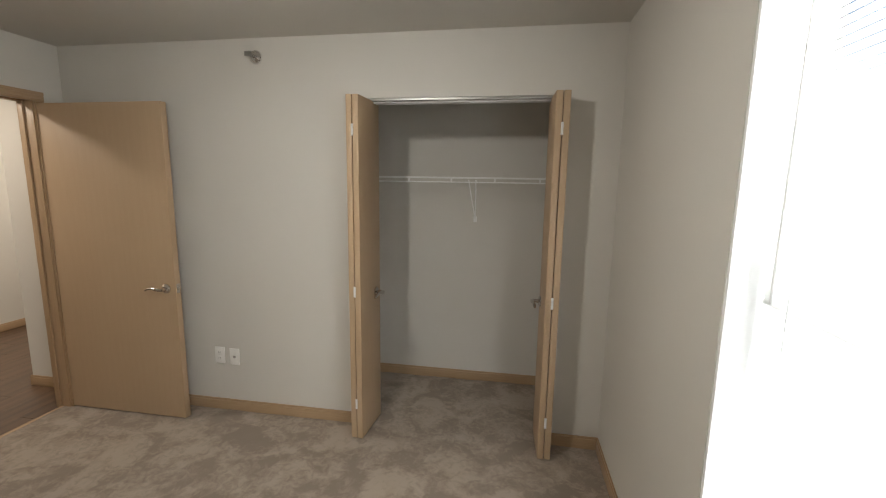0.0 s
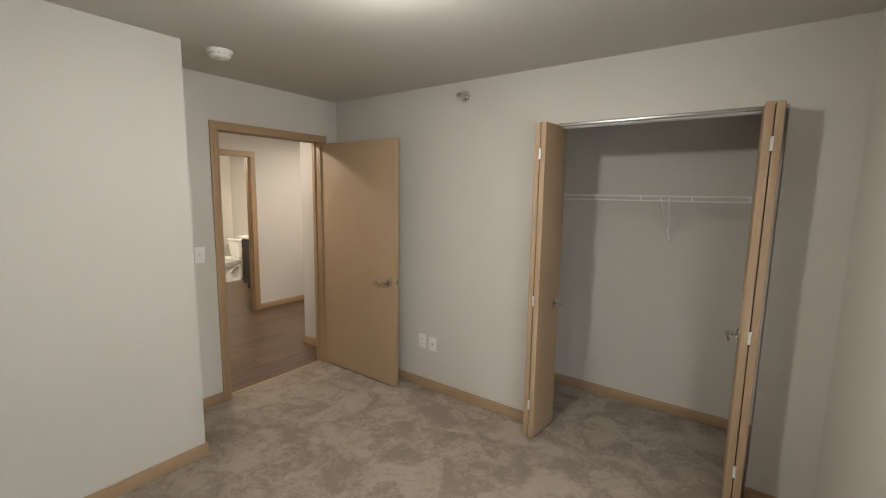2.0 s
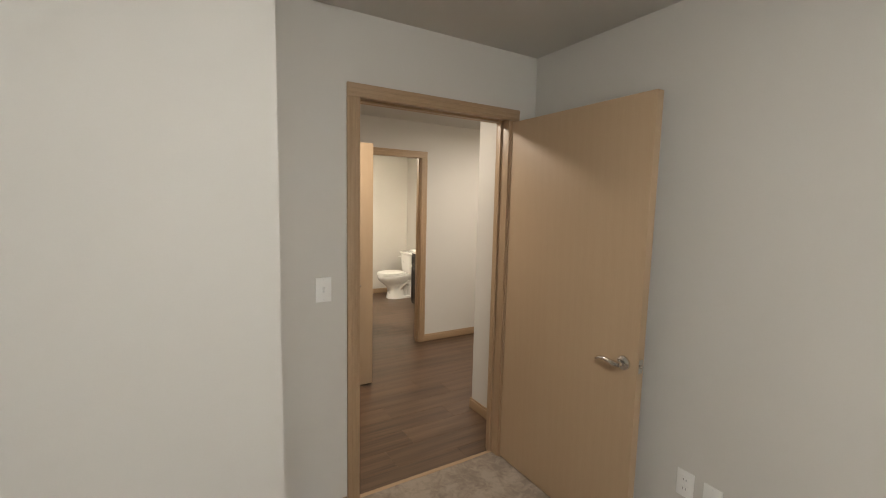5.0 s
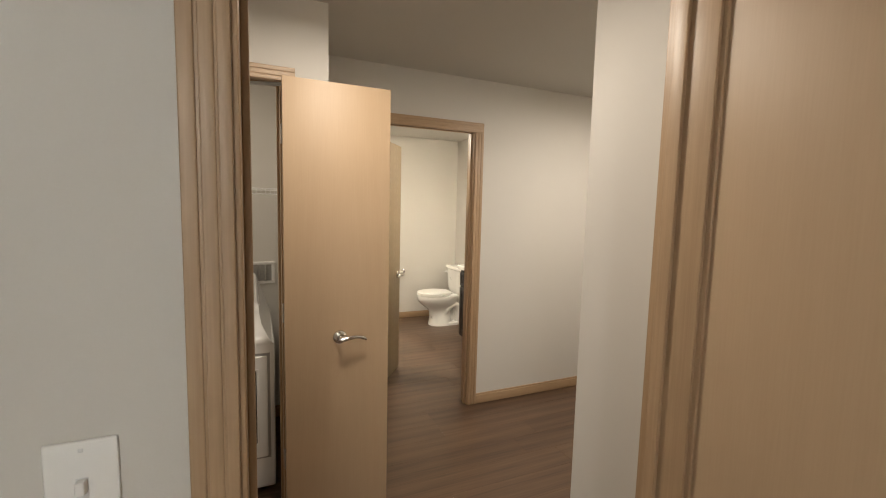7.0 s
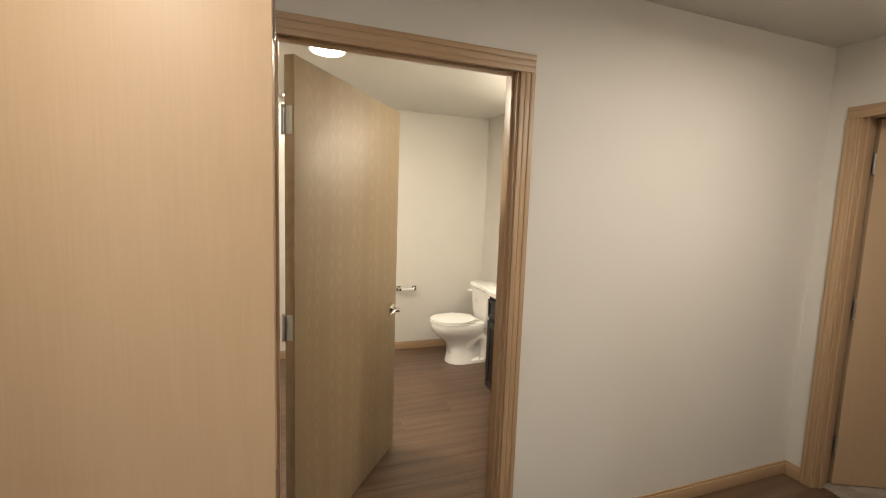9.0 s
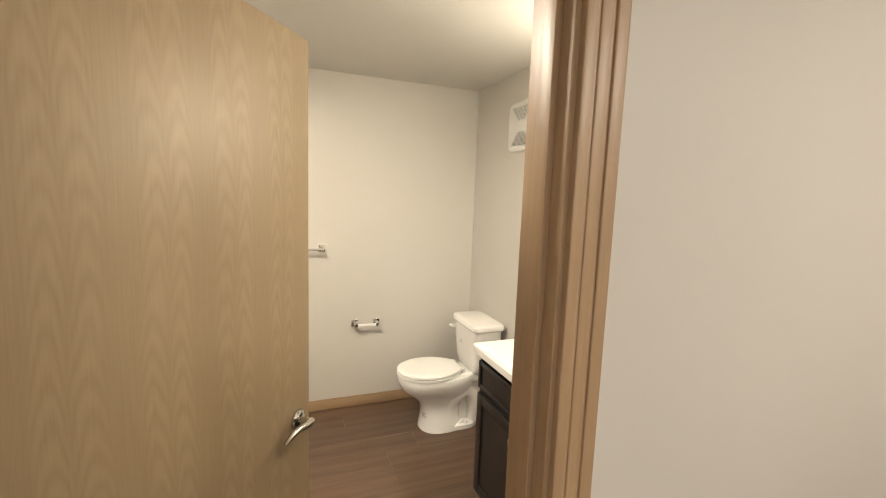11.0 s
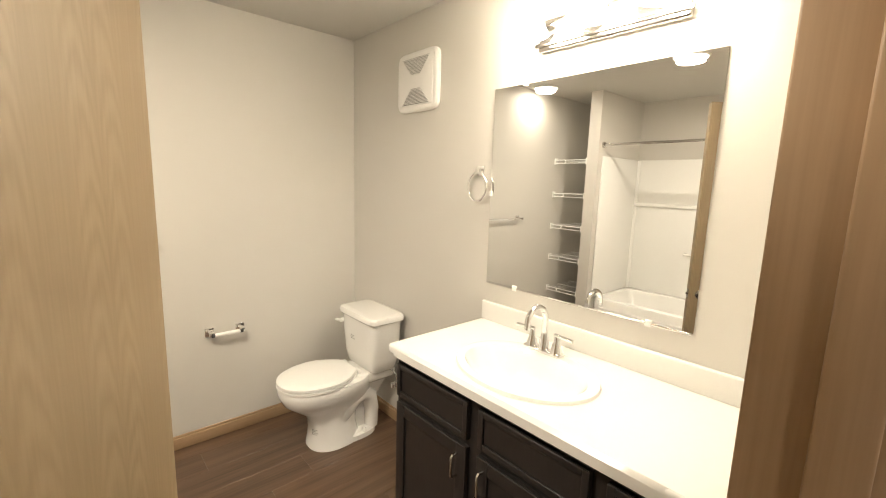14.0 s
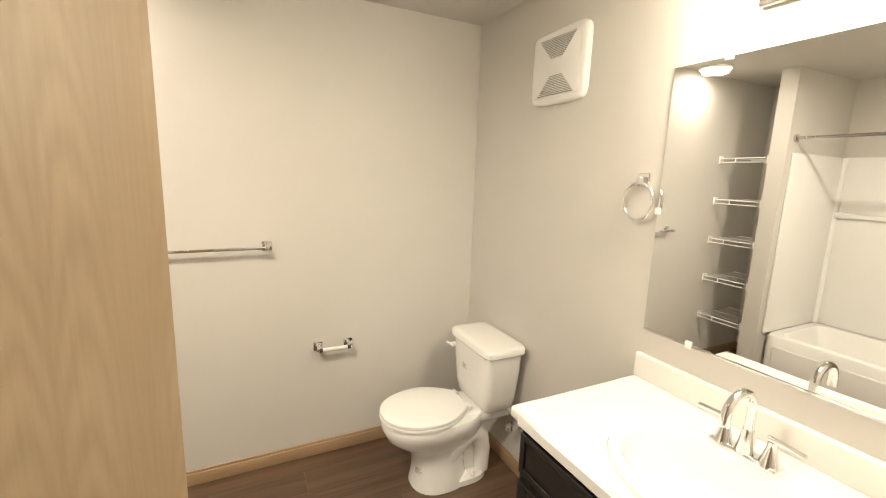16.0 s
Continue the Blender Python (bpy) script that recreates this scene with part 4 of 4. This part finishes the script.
    for a, b in zip(vs, vs[1:]):
        for k in range(len(a)):
            bm.faces.new((a[k], a[(k + 1) % len(a)], b[(k + 1) % len(a)], b[k]))
    bm.faces.new(vs[0][::-1])
    bm.faces.new(vs[-1])
    return bm


part("seat", slab_from([seat_outline(0.390, -0.006), seat_outline(0.394, 0.0), seat_outline(0.405, 0.0), seat_outline(0.408, -0.005)]), M_PLASTIC, to)
part("lid", slab_from([seat_outline(0.411, -0.006), seat_outline(0.414, -0.001), seat_outline(0.426, -0.002), seat_outline(0.433, -0.012), seat_outline(0.436, -0.05)]), M_PLASTIC, to)
for s in (-1, 1):
    part("seat_hinge", cyl(bmesh.new(), (TX + s * 0.075 - 0.02, 3.678, 0.412), (TX + s * 0.075 + 0.02, 3.678, 0.412), 0.012), M_PLASTIC, to)
tank = loft(bmesh.new(), [(0.392, TX, 3.815, 0.145, 0.075), (0.407, TX, 3.815, 0.162, 0.088), (0.47, TX, 3.815, 0.176, 0.098), (0.61, TX, 3.815, 0.192, 0.106), (0.707, TX, 3.815, 0.196, 0.108)], 56, 6.0)
part("tank", tank, M_PORC, to)
part("tank_lid", loft(bmesh.new(), [(0.705, TX, 3.813, 0.202, 0.115), (0.713, TX, 3.813, 0.209, 0.122), (0.735, TX, 3.813, 0.209, 0.122), (0.745, TX, 3.813, 0.202, 0.115), (0.749, TX, 3.813, 0.18, 0.095)], 56, 7.0), M_PORC, to)
bm = bmesh.new()
cyl(bm, (TX - 0.165, 3.715, 0.655), (TX - 0.165, 3.695, 0.655), 0.013)
tube(bm, [(TX - 0.165, 3.692, 0.655), (TX - 0.195, 3.688, 0.652), (TX - 0.215, 3.690, 0.648)], [0.008, 0.008, 0.006], 10)
part("flush_lever", bm, M_PLASTIC, to)
for k in range(4):
    bm = boxes((-0.022, -0.022 + (0.036, 0.028, 0.04, 0.033)[k], -0.002, 0.012, 0.118 - k * 0.009, 0.1205 - k * 0.009))
    bm.transform(Matrix.Translation((TX + 0.052, 3.417, 0)) @ Matrix.Rotation(radians(30), 4, 'Z'))
    part("printed_line", bm, M_SHADE_PRINT, to)
for k in range(3):
    part("printed_line", boxes((TX - 0.06, TX - 0.06 + (0.04, 0.03, 0.045)[k], 3.706, 3.7085, 0.590 - k * 0.010, 0.5925 - k * 0.010)), M_SHADE_PRINT, to)
sv = thing("supply_valve", (TX + 0.17, 3.95, 0.18), "chrome water supply valve with braided hose on the wall", "valve")
bm = bmesh.new()
cyl(bm, (TX + 0.17, 3.95, 0.30), (TX + 0.17, 3.945, 0.30), 0.03)
cyl(bm, (TX + 0.17, 3.945, 0.30), (TX + 0.17, 3.89, 0.30), 0.009)
loft(bm, [(0.285, TX + 0.17, 3.885, 0.014, 0.014), (0.315, TX + 0.17, 3.885, 0.014, 0.014)], 16)
part("valve_body", bm, M_CHROME, sv)
part("valve_knob", loft(bmesh.new(), [(0.288, TX + 0.17, 3.862, 0.017, 0.010), (0.312, TX + 0.17, 3.862, 0.017, 0.010)], 16), M_CHROME, sv)
part("supply_hose", tube(bmesh.new(), [(TX + 0.17, 3.885, 0.31), (TX + 0.175, 3.885, 0.36), (TX + 0.15, 3.875, 0.385), (TX + 0.12, 3.86, 0.395)], 0.006), M_STEEL, sv)

# ---- bathroom: vanity ----
VX0, VX1, VF = -5.785, -4.56, 3.432
va = thing("vanity_cabinet", ((VX0 + VX1) / 2, 3.7, 0), "dark espresso bathroom vanity cabinet with bar pulls", "vanity")
for x0, x1 in ((VX0, VX0 + 0.018), (VX1 - 0.018, VX1)):
    part("side_panel", boxes((x0, x1, VF, 3.948, 0.10, 0.843)), M_ESPRESSO, va, smooth=False)
part("face_frame", boxes((VX0 + 0.018, VX1 - 0.018, VF, VF + 0.02, 0.10, 0.843)), M_ESPRESSO, va, smooth=False)
part("bottom_panel", boxes((VX0 + 0.018, VX1 - 0.018, VF + 0.02, 3.93, 0.10, 0.118)), M_ESPRESSO, va, smooth=False)
part("back_panel", boxes((VX0 + 0.018, VX1 - 0.018, 3.93, 3.948, 0.10, 0.843)), M_ESPRESSO, va, smooth=False)
part("toe_kick", boxes((VX0 + 0.003, VX1, VF + 0.065, 3.948, 0.0, 0.0995)), M_ESPRESSO, va, smooth=False)


def front_panel(name, x0, x1, z0, z1, rail):
    """Flat panel set in a bevelled frame."""
    p = part(name, boxes((x0, x1, VF - 0.012, VF - 0.0005, z0, z1)), M_ESPRESSO, va)
    y = VF - 0.020
    for n, r in (("stile", (x0, x0 + rail, z0, z1)), ("stile", (x1 - rail, x1, z0, z1)), ("rail", (x0 + rail, x1 - rail, z0, z0 + rail)), ("rail", (x0 + rail, x1 - rail, z1 - rail, z1))):
        part(n, boxes((r[0], r[1], y, VF - 0.0122, r[2], r[3]), bevel=0.0025), M_ESPRESSO, p)
    return p


def pull(parent, x, z):
    bm = bmesh.new()
    y = VF - 0.020
    tube(bm, [(x, y, z + 0.042), (x, y - 0.022, z + 0.042), (x, y - 0.028, z + 0.036), (x, y - 0.028, z - 0.036), (x, y - 0.022, z - 0.042), (x, y, z - 0.042)], 0.0045, 10)
    return part("pull", bm, M_NICKEL, parent, "satin nickel bar pull")


for i, (x0, x1) in enumerate(((-5.770, -5.368), (-5.318, -4.925), (-4.878, -4.575))):
    front_panel("drawer_front", x0, x1, 0.668, 0.805, 0.022)
    d = front_panel("cabinet_door", x0, x1, 0.125, 0.640, 0.05)
    pull(d, (-5.408, -5.285, -4.845)[i], 0.56)

ct = thing("bathroom_counter", (-5.17, 3.67, 0.845), "white cultured marble counter with backsplash on the vanity", "countertop")
# counter with an oval cut-out, and the edge rolled over
SX, SY, RX, RY = -5.308, 3.628, 0.248, 0.186
X0, X1, Y0, Y1, ZT = -5.803, -4.548, 3.388, 3.948, 0.885
bm = bmesh.new()
N = 64
inner, outer, roll, under = [], [], [], []
for k in range(N):
    a = 2 * math.pi * k / N
    c, s = math.cos(a), math.sin(a)
    inner.append(bm.verts.new((SX + RX * c, SY + RY * s, ZT)))
    tx = ((X1 - SX) if c > 0 else (X0 - SX)) / c if abs(c) > 1e-6 else 1e9
    ty = ((Y1 - SY) if s > 0 else (Y0 - SY)) / s if abs(s) > 1e-6 else 1e9
    q = min(tx, ty)
    px, py = SX + q * c, SY + q * s
    outer.append(bm.verts.new((min(max(px, X0 + 0.012), X1), max(py, Y0 + 0.012), ZT)))
    roll.append(bm.verts.new((min(max(px, X0), X1), max(py, Y0), ZT - 0.012)))
    under.append(bm.verts.new((min(max(px, X0), X1), max(py, Y0), ZT - 0.042)))
for k in range(N):
    j = (k + 1) % N
    for a, b in ((inner, outer), (outer, roll), (roll, under)):
        bm.faces.new((a[k], a[j], b[j], b[k]))
part("counter_slab", bm, M_COUNTER, ct)
for x0, x1, y0, y1 in ((X0 + 0.0005, X0 + 0.14, Y0 + 0.0005, Y0 + 0.10), (X0 + 0.0005, X0 + 0.14, Y1 - 0.12, Y1), (X1 - 0.2, X1, Y0 + 0.0005, Y0 + 0.12), (X1 - 0.2, X1, Y1 - 0.15, Y1)):
    part("counter_corner", boxes((x0, x1, y0, y1, ZT - 0.041, ZT - 0.0006), bevel=0.012), M_COUNTER, ct)
part("backsplash", boxes((X0 + 0.004, X1, 3.926, 3.948, ZT - 0.002, ZT + 0.090), bevel=0.007), M_COUNTER, ct)

sk = thing("sink", (SX, SY, ZT), "oval white drop-in porcelain sink set in the counter", "sink")
bm = bmesh.new()
secs = [(ZT + 0.001, SX, SY, RX + 0.022, RY + 0.022), (ZT + 0.011, SX, SY, RX + 0.018, RY + 0.018), (ZT + 0.014, SX, SY, RX + 0.006, RY + 0.006),
        (ZT + 0.011, SX, SY - 0.010, RX - 0.014, RY - 0.024), (ZT - 0.015, SX, SY - 0.014, RX - 0.030, RY - 0.040), (ZT - 0.07, SX, SY - 0.014, RX - 0.060, RY - 0.062),
        (ZT - 0.11, SX, SY - 0.012, RX - 0.115, RY - 0.100), (ZT - 0.125, SX, SY - 0.010, RX - 0.18, RY - 0.135), (ZT - 0.128, SX, SY - 0.010, 0.021, 0.021)]
loft(bm, secs, 64, 2.0, (False, True))
part("basin", bm, M_PORC, sk)
part("drain", loft(bmesh.new(), [(ZT - 0.1275, SX, SY - 0.010, 0.022, 0.022), (ZT - 0.124, SX, SY - 0.010, 0.018, 0.018), (ZT - 0.122, SX, SY - 0.010, 0.008, 0.008)], 24), M_CHROME, sk)

fa = thing("faucet", (-5.345, 3.80, ZT), "chrome two-handle centreset faucet with a high arc spout", "faucet")
FX, FY = -5.345, 3.795
ZB = ZT + 0.011
bm = boxes((FX - 0.082, FX + 0.082, FY - 0.024, FY + 0.024, ZB, ZB + 0.016), bevel=0.007)
part("base_plate", bm, M_CHROME, fa)
part("spout_base", loft(bmesh.new(), [(ZB + 0.012, FX, FY, 0.024, 0.024), (ZB + 0.03, FX, FY, 0.020, 0.020), (ZB + 0.075, FX, FY, 0.0135, 0.0135)], 24), M_CHROME, fa)
pts = [(FX, FY, ZB + 0.07), (FX, FY, ZB + 0.13)]
for k in range(1, 10):
    a = math.pi * k / 10 * 1.05
    pts.append((FX, FY - 0.056 * (1 - math.cos(a)), ZB + 0.13 + 0.056 * math.sin(a)))
pts.append((FX, pts[-1][1] + 0.001, pts[-1][2] - 0.028))
part("spout", tube(bmesh.new(), pts, 0.0115, 16), M_CHROME, fa)
for s in (-1, 1):
    h = part("handle_base", loft(bmesh.new(), [(ZB + 0.010, FX + s * 0.055, FY, 0.025, 0.025), (ZB + 0.022, FX + s * 0.055, FY, 0.021, 0.021), (ZB + 0.055, FX + s * 0.055, FY, 0.012, 0.012), (ZB + 0.074, FX + s * 0.055, FY, 0.010, 0.010)], 24), M_CHROME, fa)
    part("handle", tube(bmesh.new(), [(FX + s * 0.045, FY, ZB + 0.078), (FX + s * 0.085, FY - 0.004, ZB + 0.080), (FX + s * 0.125, FY - 0.008, ZB + 0.079)], [0.0085, 0.0065, 0.007], 12), M_CHROME, h)
part("lift_rod", tube(bmesh.new(), [(FX, FY + 0.02, ZB + 0.01), (FX, FY + 0.02, ZB + 0.06)], 0.003, 8), M_CHROME, fa)

# ---- mirror and wall fittings ----
mi = thing("wall_mirror", (-5.34, 3.95, 1.069), "large frameless wall mirror held by small clips", "mirror")
part("mirror_glass", boxes((-5.79, -4.888, 3.944, 3.949, 1.069, 1.942)), M_MIRROR, mi, smooth=False)
part("bottom_channel", boxes((-5.789, -4.889, 3.941, 3.9495, 1.061, 1.0685), bevel=0.001), M_CHROME, mi, "thin bright edge channel")
for x, z in ((-5.62, 1.066), (-5.03, 1.066), (-5.62, 1.944), (-5.03, 1.944)):
    part("clip", boxes((x - 0.011, x + 0.011, 3.938, 3.949, z - 0.012, z + 0.012), bevel=0.003), M_PLASTIC, mi)
part("clip", boxes((-5.797, -5.780, 3.938, 3.949, 1.47, 1.494), bevel=0.003), M_PLASTIC, mi)

lb = thing("vanity_light", (-5.275, 3.95, 2.12), "satin nickel bath bar with three lit bell shades", "wall light")
bm = boxes((-5.555, -4.995, 3.925, 3.95, 2.045, 2.165), bevel=0.008)
bx(bm, -5.565, -4.985, 3.915, 3.93, 2.062, 2.078, bevel=0.004)
bx(bm, -5.565, -4.985, 3.915, 3.93, 2.132, 2.148, bevel=0.004)
part("backplate", bm, M_NICKEL, lb)
for x in (-5.515, -5.275, -5.035):
    a = part("arm", tube(bmesh.new(), [(x, 3.93, 2.105), (x, 3.895, 2.13), (x, 3.88, 2.19), (x, 3.865, 2.235), (x, 3.84, 2.25), (x, 3.815, 2.24), (x, 3.808, 2.215)], 0.006, 10), M_NICKEL, lb)
    part("socket_cup", loft(bmesh.new(), [(2.19, x, 3.808, 0.024, 0.024), (2.212, x, 3.808, 0.022, 0.022), (2.222, x, 3.808, 0.010, 0.010)], 24), M_NICKEL, a)
    bm = bmesh.new()
    loft(bm, [(2.195, x, 3.808, 0.026, 0.026), (2.175, x, 3.808, 0.040, 0.040), (2.14, x, 3.808, 0.050, 0.050), (2.10, x, 3.808, 0.060, 0.060), (2.075, x, 3.808, 0.076, 0.076), (2.073, x, 3.808, 0.070, 0.070), (2.10, x, 3.808, 0.052, 0.052), (2.14, x, 3.808, 0.042, 0.042)], 32, 2.0, (False, True))
    part("shade", bm, M_GLOW, lb, "lit frosted glass bell shade")

fn = thing("exhaust_fan", (-6.34, 3.95, 2.05), "white square bathroom exhaust fan cover with slotted grilles", "fan grille")
FX0, FX1, FZ0, FZ1 = -6.515, -6.172, 1.902, 2.212
fcx, fcz = (FX0 + FX1) / 2, (FZ0 + FZ1) / 2
bm = bmesh.new()
fw, fh = (FX1 - FX0) / 2, (FZ1 - FZ0) / 2
loft(bm, [(0.0, 0, 0, fw, fh), (0.016, 0, 0, fw, fh), (0.024, 0, 0, fw - 0.006, fh - 0.006), (0.027, 0, 0, fw - 0.016, fh - 0.016)], 72, 8.0)
bm.transform(Matrix.Translation((fcx, 3.95, fcz)) @ Matrix.Rotation(radians(90), 4, 'X'))
part("cover", bm, M_PLASTIC, fn)
part("centre_panel", boxes((FX0 + 0.03, FX1 - 0.03, 3.920, 3.93, FZ0 + 0.03, FZ1 - 0.03), bevel=0.004), M_PLASTIC, fn)
for s in (-1, 1):
    bm = bmesh.new()
    vs = [bm.verts.new((fcx + u, 3.9188, fcz + s * v)) for u, v in ((-0.115, 0.118), (0.115, 0.118), (0.035, 0.034), (-0.035, 0.034))]
    bm.faces.new(vs if s > 0 else vs[::-1])
    bmesh.ops.solidify(bm, geom=bm.faces[:], thickness=0.002)
    # flat grey sheet paints the shade seen between the louvres
    part("grille_recess", bm, M_SHADE_PRINT, fn, "grille opening, its shade painted grey")
    for k in range(12):
        v = 0.036 + k * 0.0070
        u = 0.035 + (v - 0.034) / 0.084 * 0.080
        part("louvre", boxes((fcx - u, fcx + u, 3.9155, 3.9195, fcz + s * v - 0.0018, fcz + s * v + 0.0018)), M_PLASTIC, fn)


def post_square(parent, axis, plane, out, u, z, reach=0.055):
    """Square-footed chrome post for a bar or ring."""
    def at(u0, u1, z0, z1, d0, d1, bevel):
        lo, hi = sorted((plane + out * d0, plane + out * d1))
        return boxes((lo, hi, u0, u1, z0, z1) if axis == 'x' else (u0, u1, lo, hi, z0, z1), bevel=bevel)
    p = part("wall_foot", at(u - 0.024, u + 0.024, z - 0.024, z + 0.024, 0, 0.010, 0.003), M_CHROME, parent)
    part("post", at(u - 0.011, u + 0.011, z - 0.011, z + 0.011, 0.009, reach + 0.012, 0.003), M_CHROME, p)


tb = thing("towel_bar", (-7.046, 2.47, 1.20), "chrome towel bar with square posts on the wall", "towel bar")
post_square(tb, 'x', -7.046, 1, 2.780, 1.205, 0.066)
post_square(tb, 'x', -7.046, 1, 2.165, 1.205, 0.066)
part("bar", boxes((-6.989, -6.973, 2.165, 2.775, 1.198, 1.212), bevel=0.002), M_CHROME, tb)
tp = thing("toilet_paper_holder", (-7.046, 3.09, 0.64), "chrome paper holder with empty white roller", "paper holder")
post_square(tp, 'x', -7.046, 1, 3.015, 0.645, 0.055)
post_square(tp, 'x', -7.046, 1, 3.178, 0.645, 0.055)
bm = bmesh.new()
cyl(bm, (-6.985, 3.030, 0.640), (-6.985, 3.163, 0.640), 0.0105)
part("roller", bm, M_PLASTIC, tp, "white spring roller")
for y in (3.022, 3.171):
    part("roller_tip", cyl(bmesh.new(), (-6.985, y - 0.008, 0.640), (-6.985, y + 0.008, 0.640), 0.0115), M_DARK, tp)
rg = thing("towel_ring", (-5.842, 3.95, 1.58), "chrome towel ring hanging beside the mirror", "towel ring")
post_square(rg, 'y', 3.95, -1, -5.858, 1.585, 0.020)
part("ring", tube(bmesh.new(), [(-5.858 + 0.062 * math.sin(2 * math.pi * k / 40), 3.924 - 0.004 * math.sin(2 * math.pi * k / 40), 1.510 + 0.066 * math.cos(2 * math.pi * k / 40)) for k in range(40)], 0.0055, 10, True), M_CHROME, rg)

for x, y in ((-6.90, 2.03), (-5.62, 2.20)):
    t = thing("bath_ceiling_light", (x, y, CZ), "small round white ceiling light, lit", "ceiling light", group="bath ceiling lights")
    part("trim_ring", tube(bmesh.new(), [(x + 0.105 * math.cos(2 * math.pi * k / 40), y + 0.105 * math.sin(2 * math.pi * k / 40), CZ - 0.008) for k in range(40)], 0.009, 8, True), M_PLASTIC, t)
    part("diffuser", loft(bmesh.new(), [(CZ - 0.001, x, y, 0.10, 0.10), (CZ - 0.020, x, y, 0.097, 0.097), (CZ - 0.028, x, y, 0.07, 0.07), (CZ - 0.031, x, y, 0.02, 0.02)], 36), M_GLOW2, t)

# ---- tub and shower ----
tu = thing("bathtub", (-5.8, 1.12, 0), "white acrylic bathtub below a moulded shower surround", "bathtub")
A0, A1, B0, B1, TR = -6.557, -5.048, 0.748, 1.51, 0.42
bm = bmesh.new()
cx, cy = (A0 + A1) / 2, (B0 + B1) / 2
rx, ry = (A1 - A0) / 2, (B1 - B0) / 2
loft(bm, [(0.0, cx, cy, rx, ry), (TR - 0.02, cx, cy, rx, ry), (TR, cx, cy, rx - 0.012, ry - 0.012), (TR, cx, cy, rx - 0.07, ry - 0.075), (TR - 0.02, cx, cy, rx - 0.085, ry - 0.09),
          (0.15, cx, cy, rx - 0.16, ry - 0.14), (0.09, cx, cy, rx - 0.24, ry - 0.2)], 64, 14.0)
part("tub_shell", bm, M_SURROUND, tu)
part("apron_panel", boxes((A0 + 0.08, A1 - 0.08, B1 - 0.004, B1 + 0.006, 0.05, TR - 0.08), bevel=0.006), M_SURROUND, tu)
su = thing("shower_surround", (-5.8, 0.75, TR), "glossy white moulded shower wall surround above the tub", "shower surround")
part("back_panel", boxes((A0 + 0.012, A1 - 0.012, 0.742, 0.757, TR, 1.82), bevel=0.004), M_SURROUND, su)
part("end_panel", boxes((-6.563, -6.548, 0.742, 1.53, TR - 0.0, 1.82), bevel=0.005), M_SURROUND, su)
part("end_panel", boxes((-5.055, -5.041, 0.742, 1.53, TR - 0.0, 1.82), bevel=0.005), M_SURROUND, su)
part("shelf_ledge", boxes((A0 + 0.014, A1 - 0.014, 0.755, 0.785, 1.33, 1.37), bevel=0.012), M_SURROUND, su)
part("corner_cove", cyl(bmesh.new(), (-6.552, 0.753, TR), (-6.552, 0.753, 1.815), 0.03), M_SURROUND, su)
part("soap_shelf", boxes((-6.0, -5.6, 0.755, 0.80, 0.86, 0.885), bevel=0.01), M_SURROUND, su)
gr = thing("grab_bar", (-5.46, 0.757, 0.9), "short white grab bar on the shower wall", "grab bar")
part("bar", tube(bmesh.new(), [(-5.50, 0.757, 0.98), (-5.50, 0.80, 0.98), (-5.50, 0.805, 0.96), (-5.50, 0.805, 0.80), (-5.50, 0.80, 0.78), (-5.50, 0.757, 0.78)], 0.011, 10), M_SURROUND, gr)
rd = thing("shower_rod", (-5.8, 1.52, 1.93), "straight chrome shower curtain rod, empty", "shower rod")
part("rod", cyl(bmesh.new(), (-6.562, 1.515, 1.925), (-5.043, 1.515, 1.925), 0.0125), M_NICKEL, rd)
for x0, x1 in ((-6.565, -6.548), (-5.057, -5.04)):
    part("flange", cyl(bmesh.new(), (x0, 1.515, 1.925), (x1, 1.515, 1.925), 0.028), M_NICKEL, rd)

# ---- plank floor ----
fl = structure("floor_planks", boxes((-7.1, -2.345, -0.55, 4.81, -0.06, -0.005)), M_DARK, "dark brown wood-look plank floor", "floor")
rng = random.Random(7)
PW, PL = 0.178, 1.22


def plank_mesh(length):
    bm = boxes((0.0003, PW - 0.0003, 0.0003, length - 0.0003, -0.006, 0.0))
    top = [e for e in bm.edges if all(v.co.z > -0.001 for v in e.verts)]
    bmesh.ops.bevel(bm, geom=top, offset=0.0007, segments=1, affect='EDGES')
    return to_mesh("plank", bm, M_PLANK, False)


full = plank_mesh(PL)
short = {}
x = -7.1
while x < -2.345 - 0.02:
    y = -0.55 - rng.choice((0.0, 0.2, 0.4, 0.6, 0.8, 1.0))
    while y < 4.80:
        y0, y1 = max(y, -0.55), min(y + PL, 4.81)
        hidden = x + PW < -4.86 and y1 < 0.8
        if y1 - y0 > 0.04 and not hidden:
            ln = round(y1 - y0, 2)
            if ln not in short:
                short[ln] = full if abs(ln - PL) < 0.011 else plank_mesh(ln)
            me = short[ln]
            o = new("plank", me)
            o.parent = fl
            o.location = (x, y0, 0)
        y += PL
    x += PW
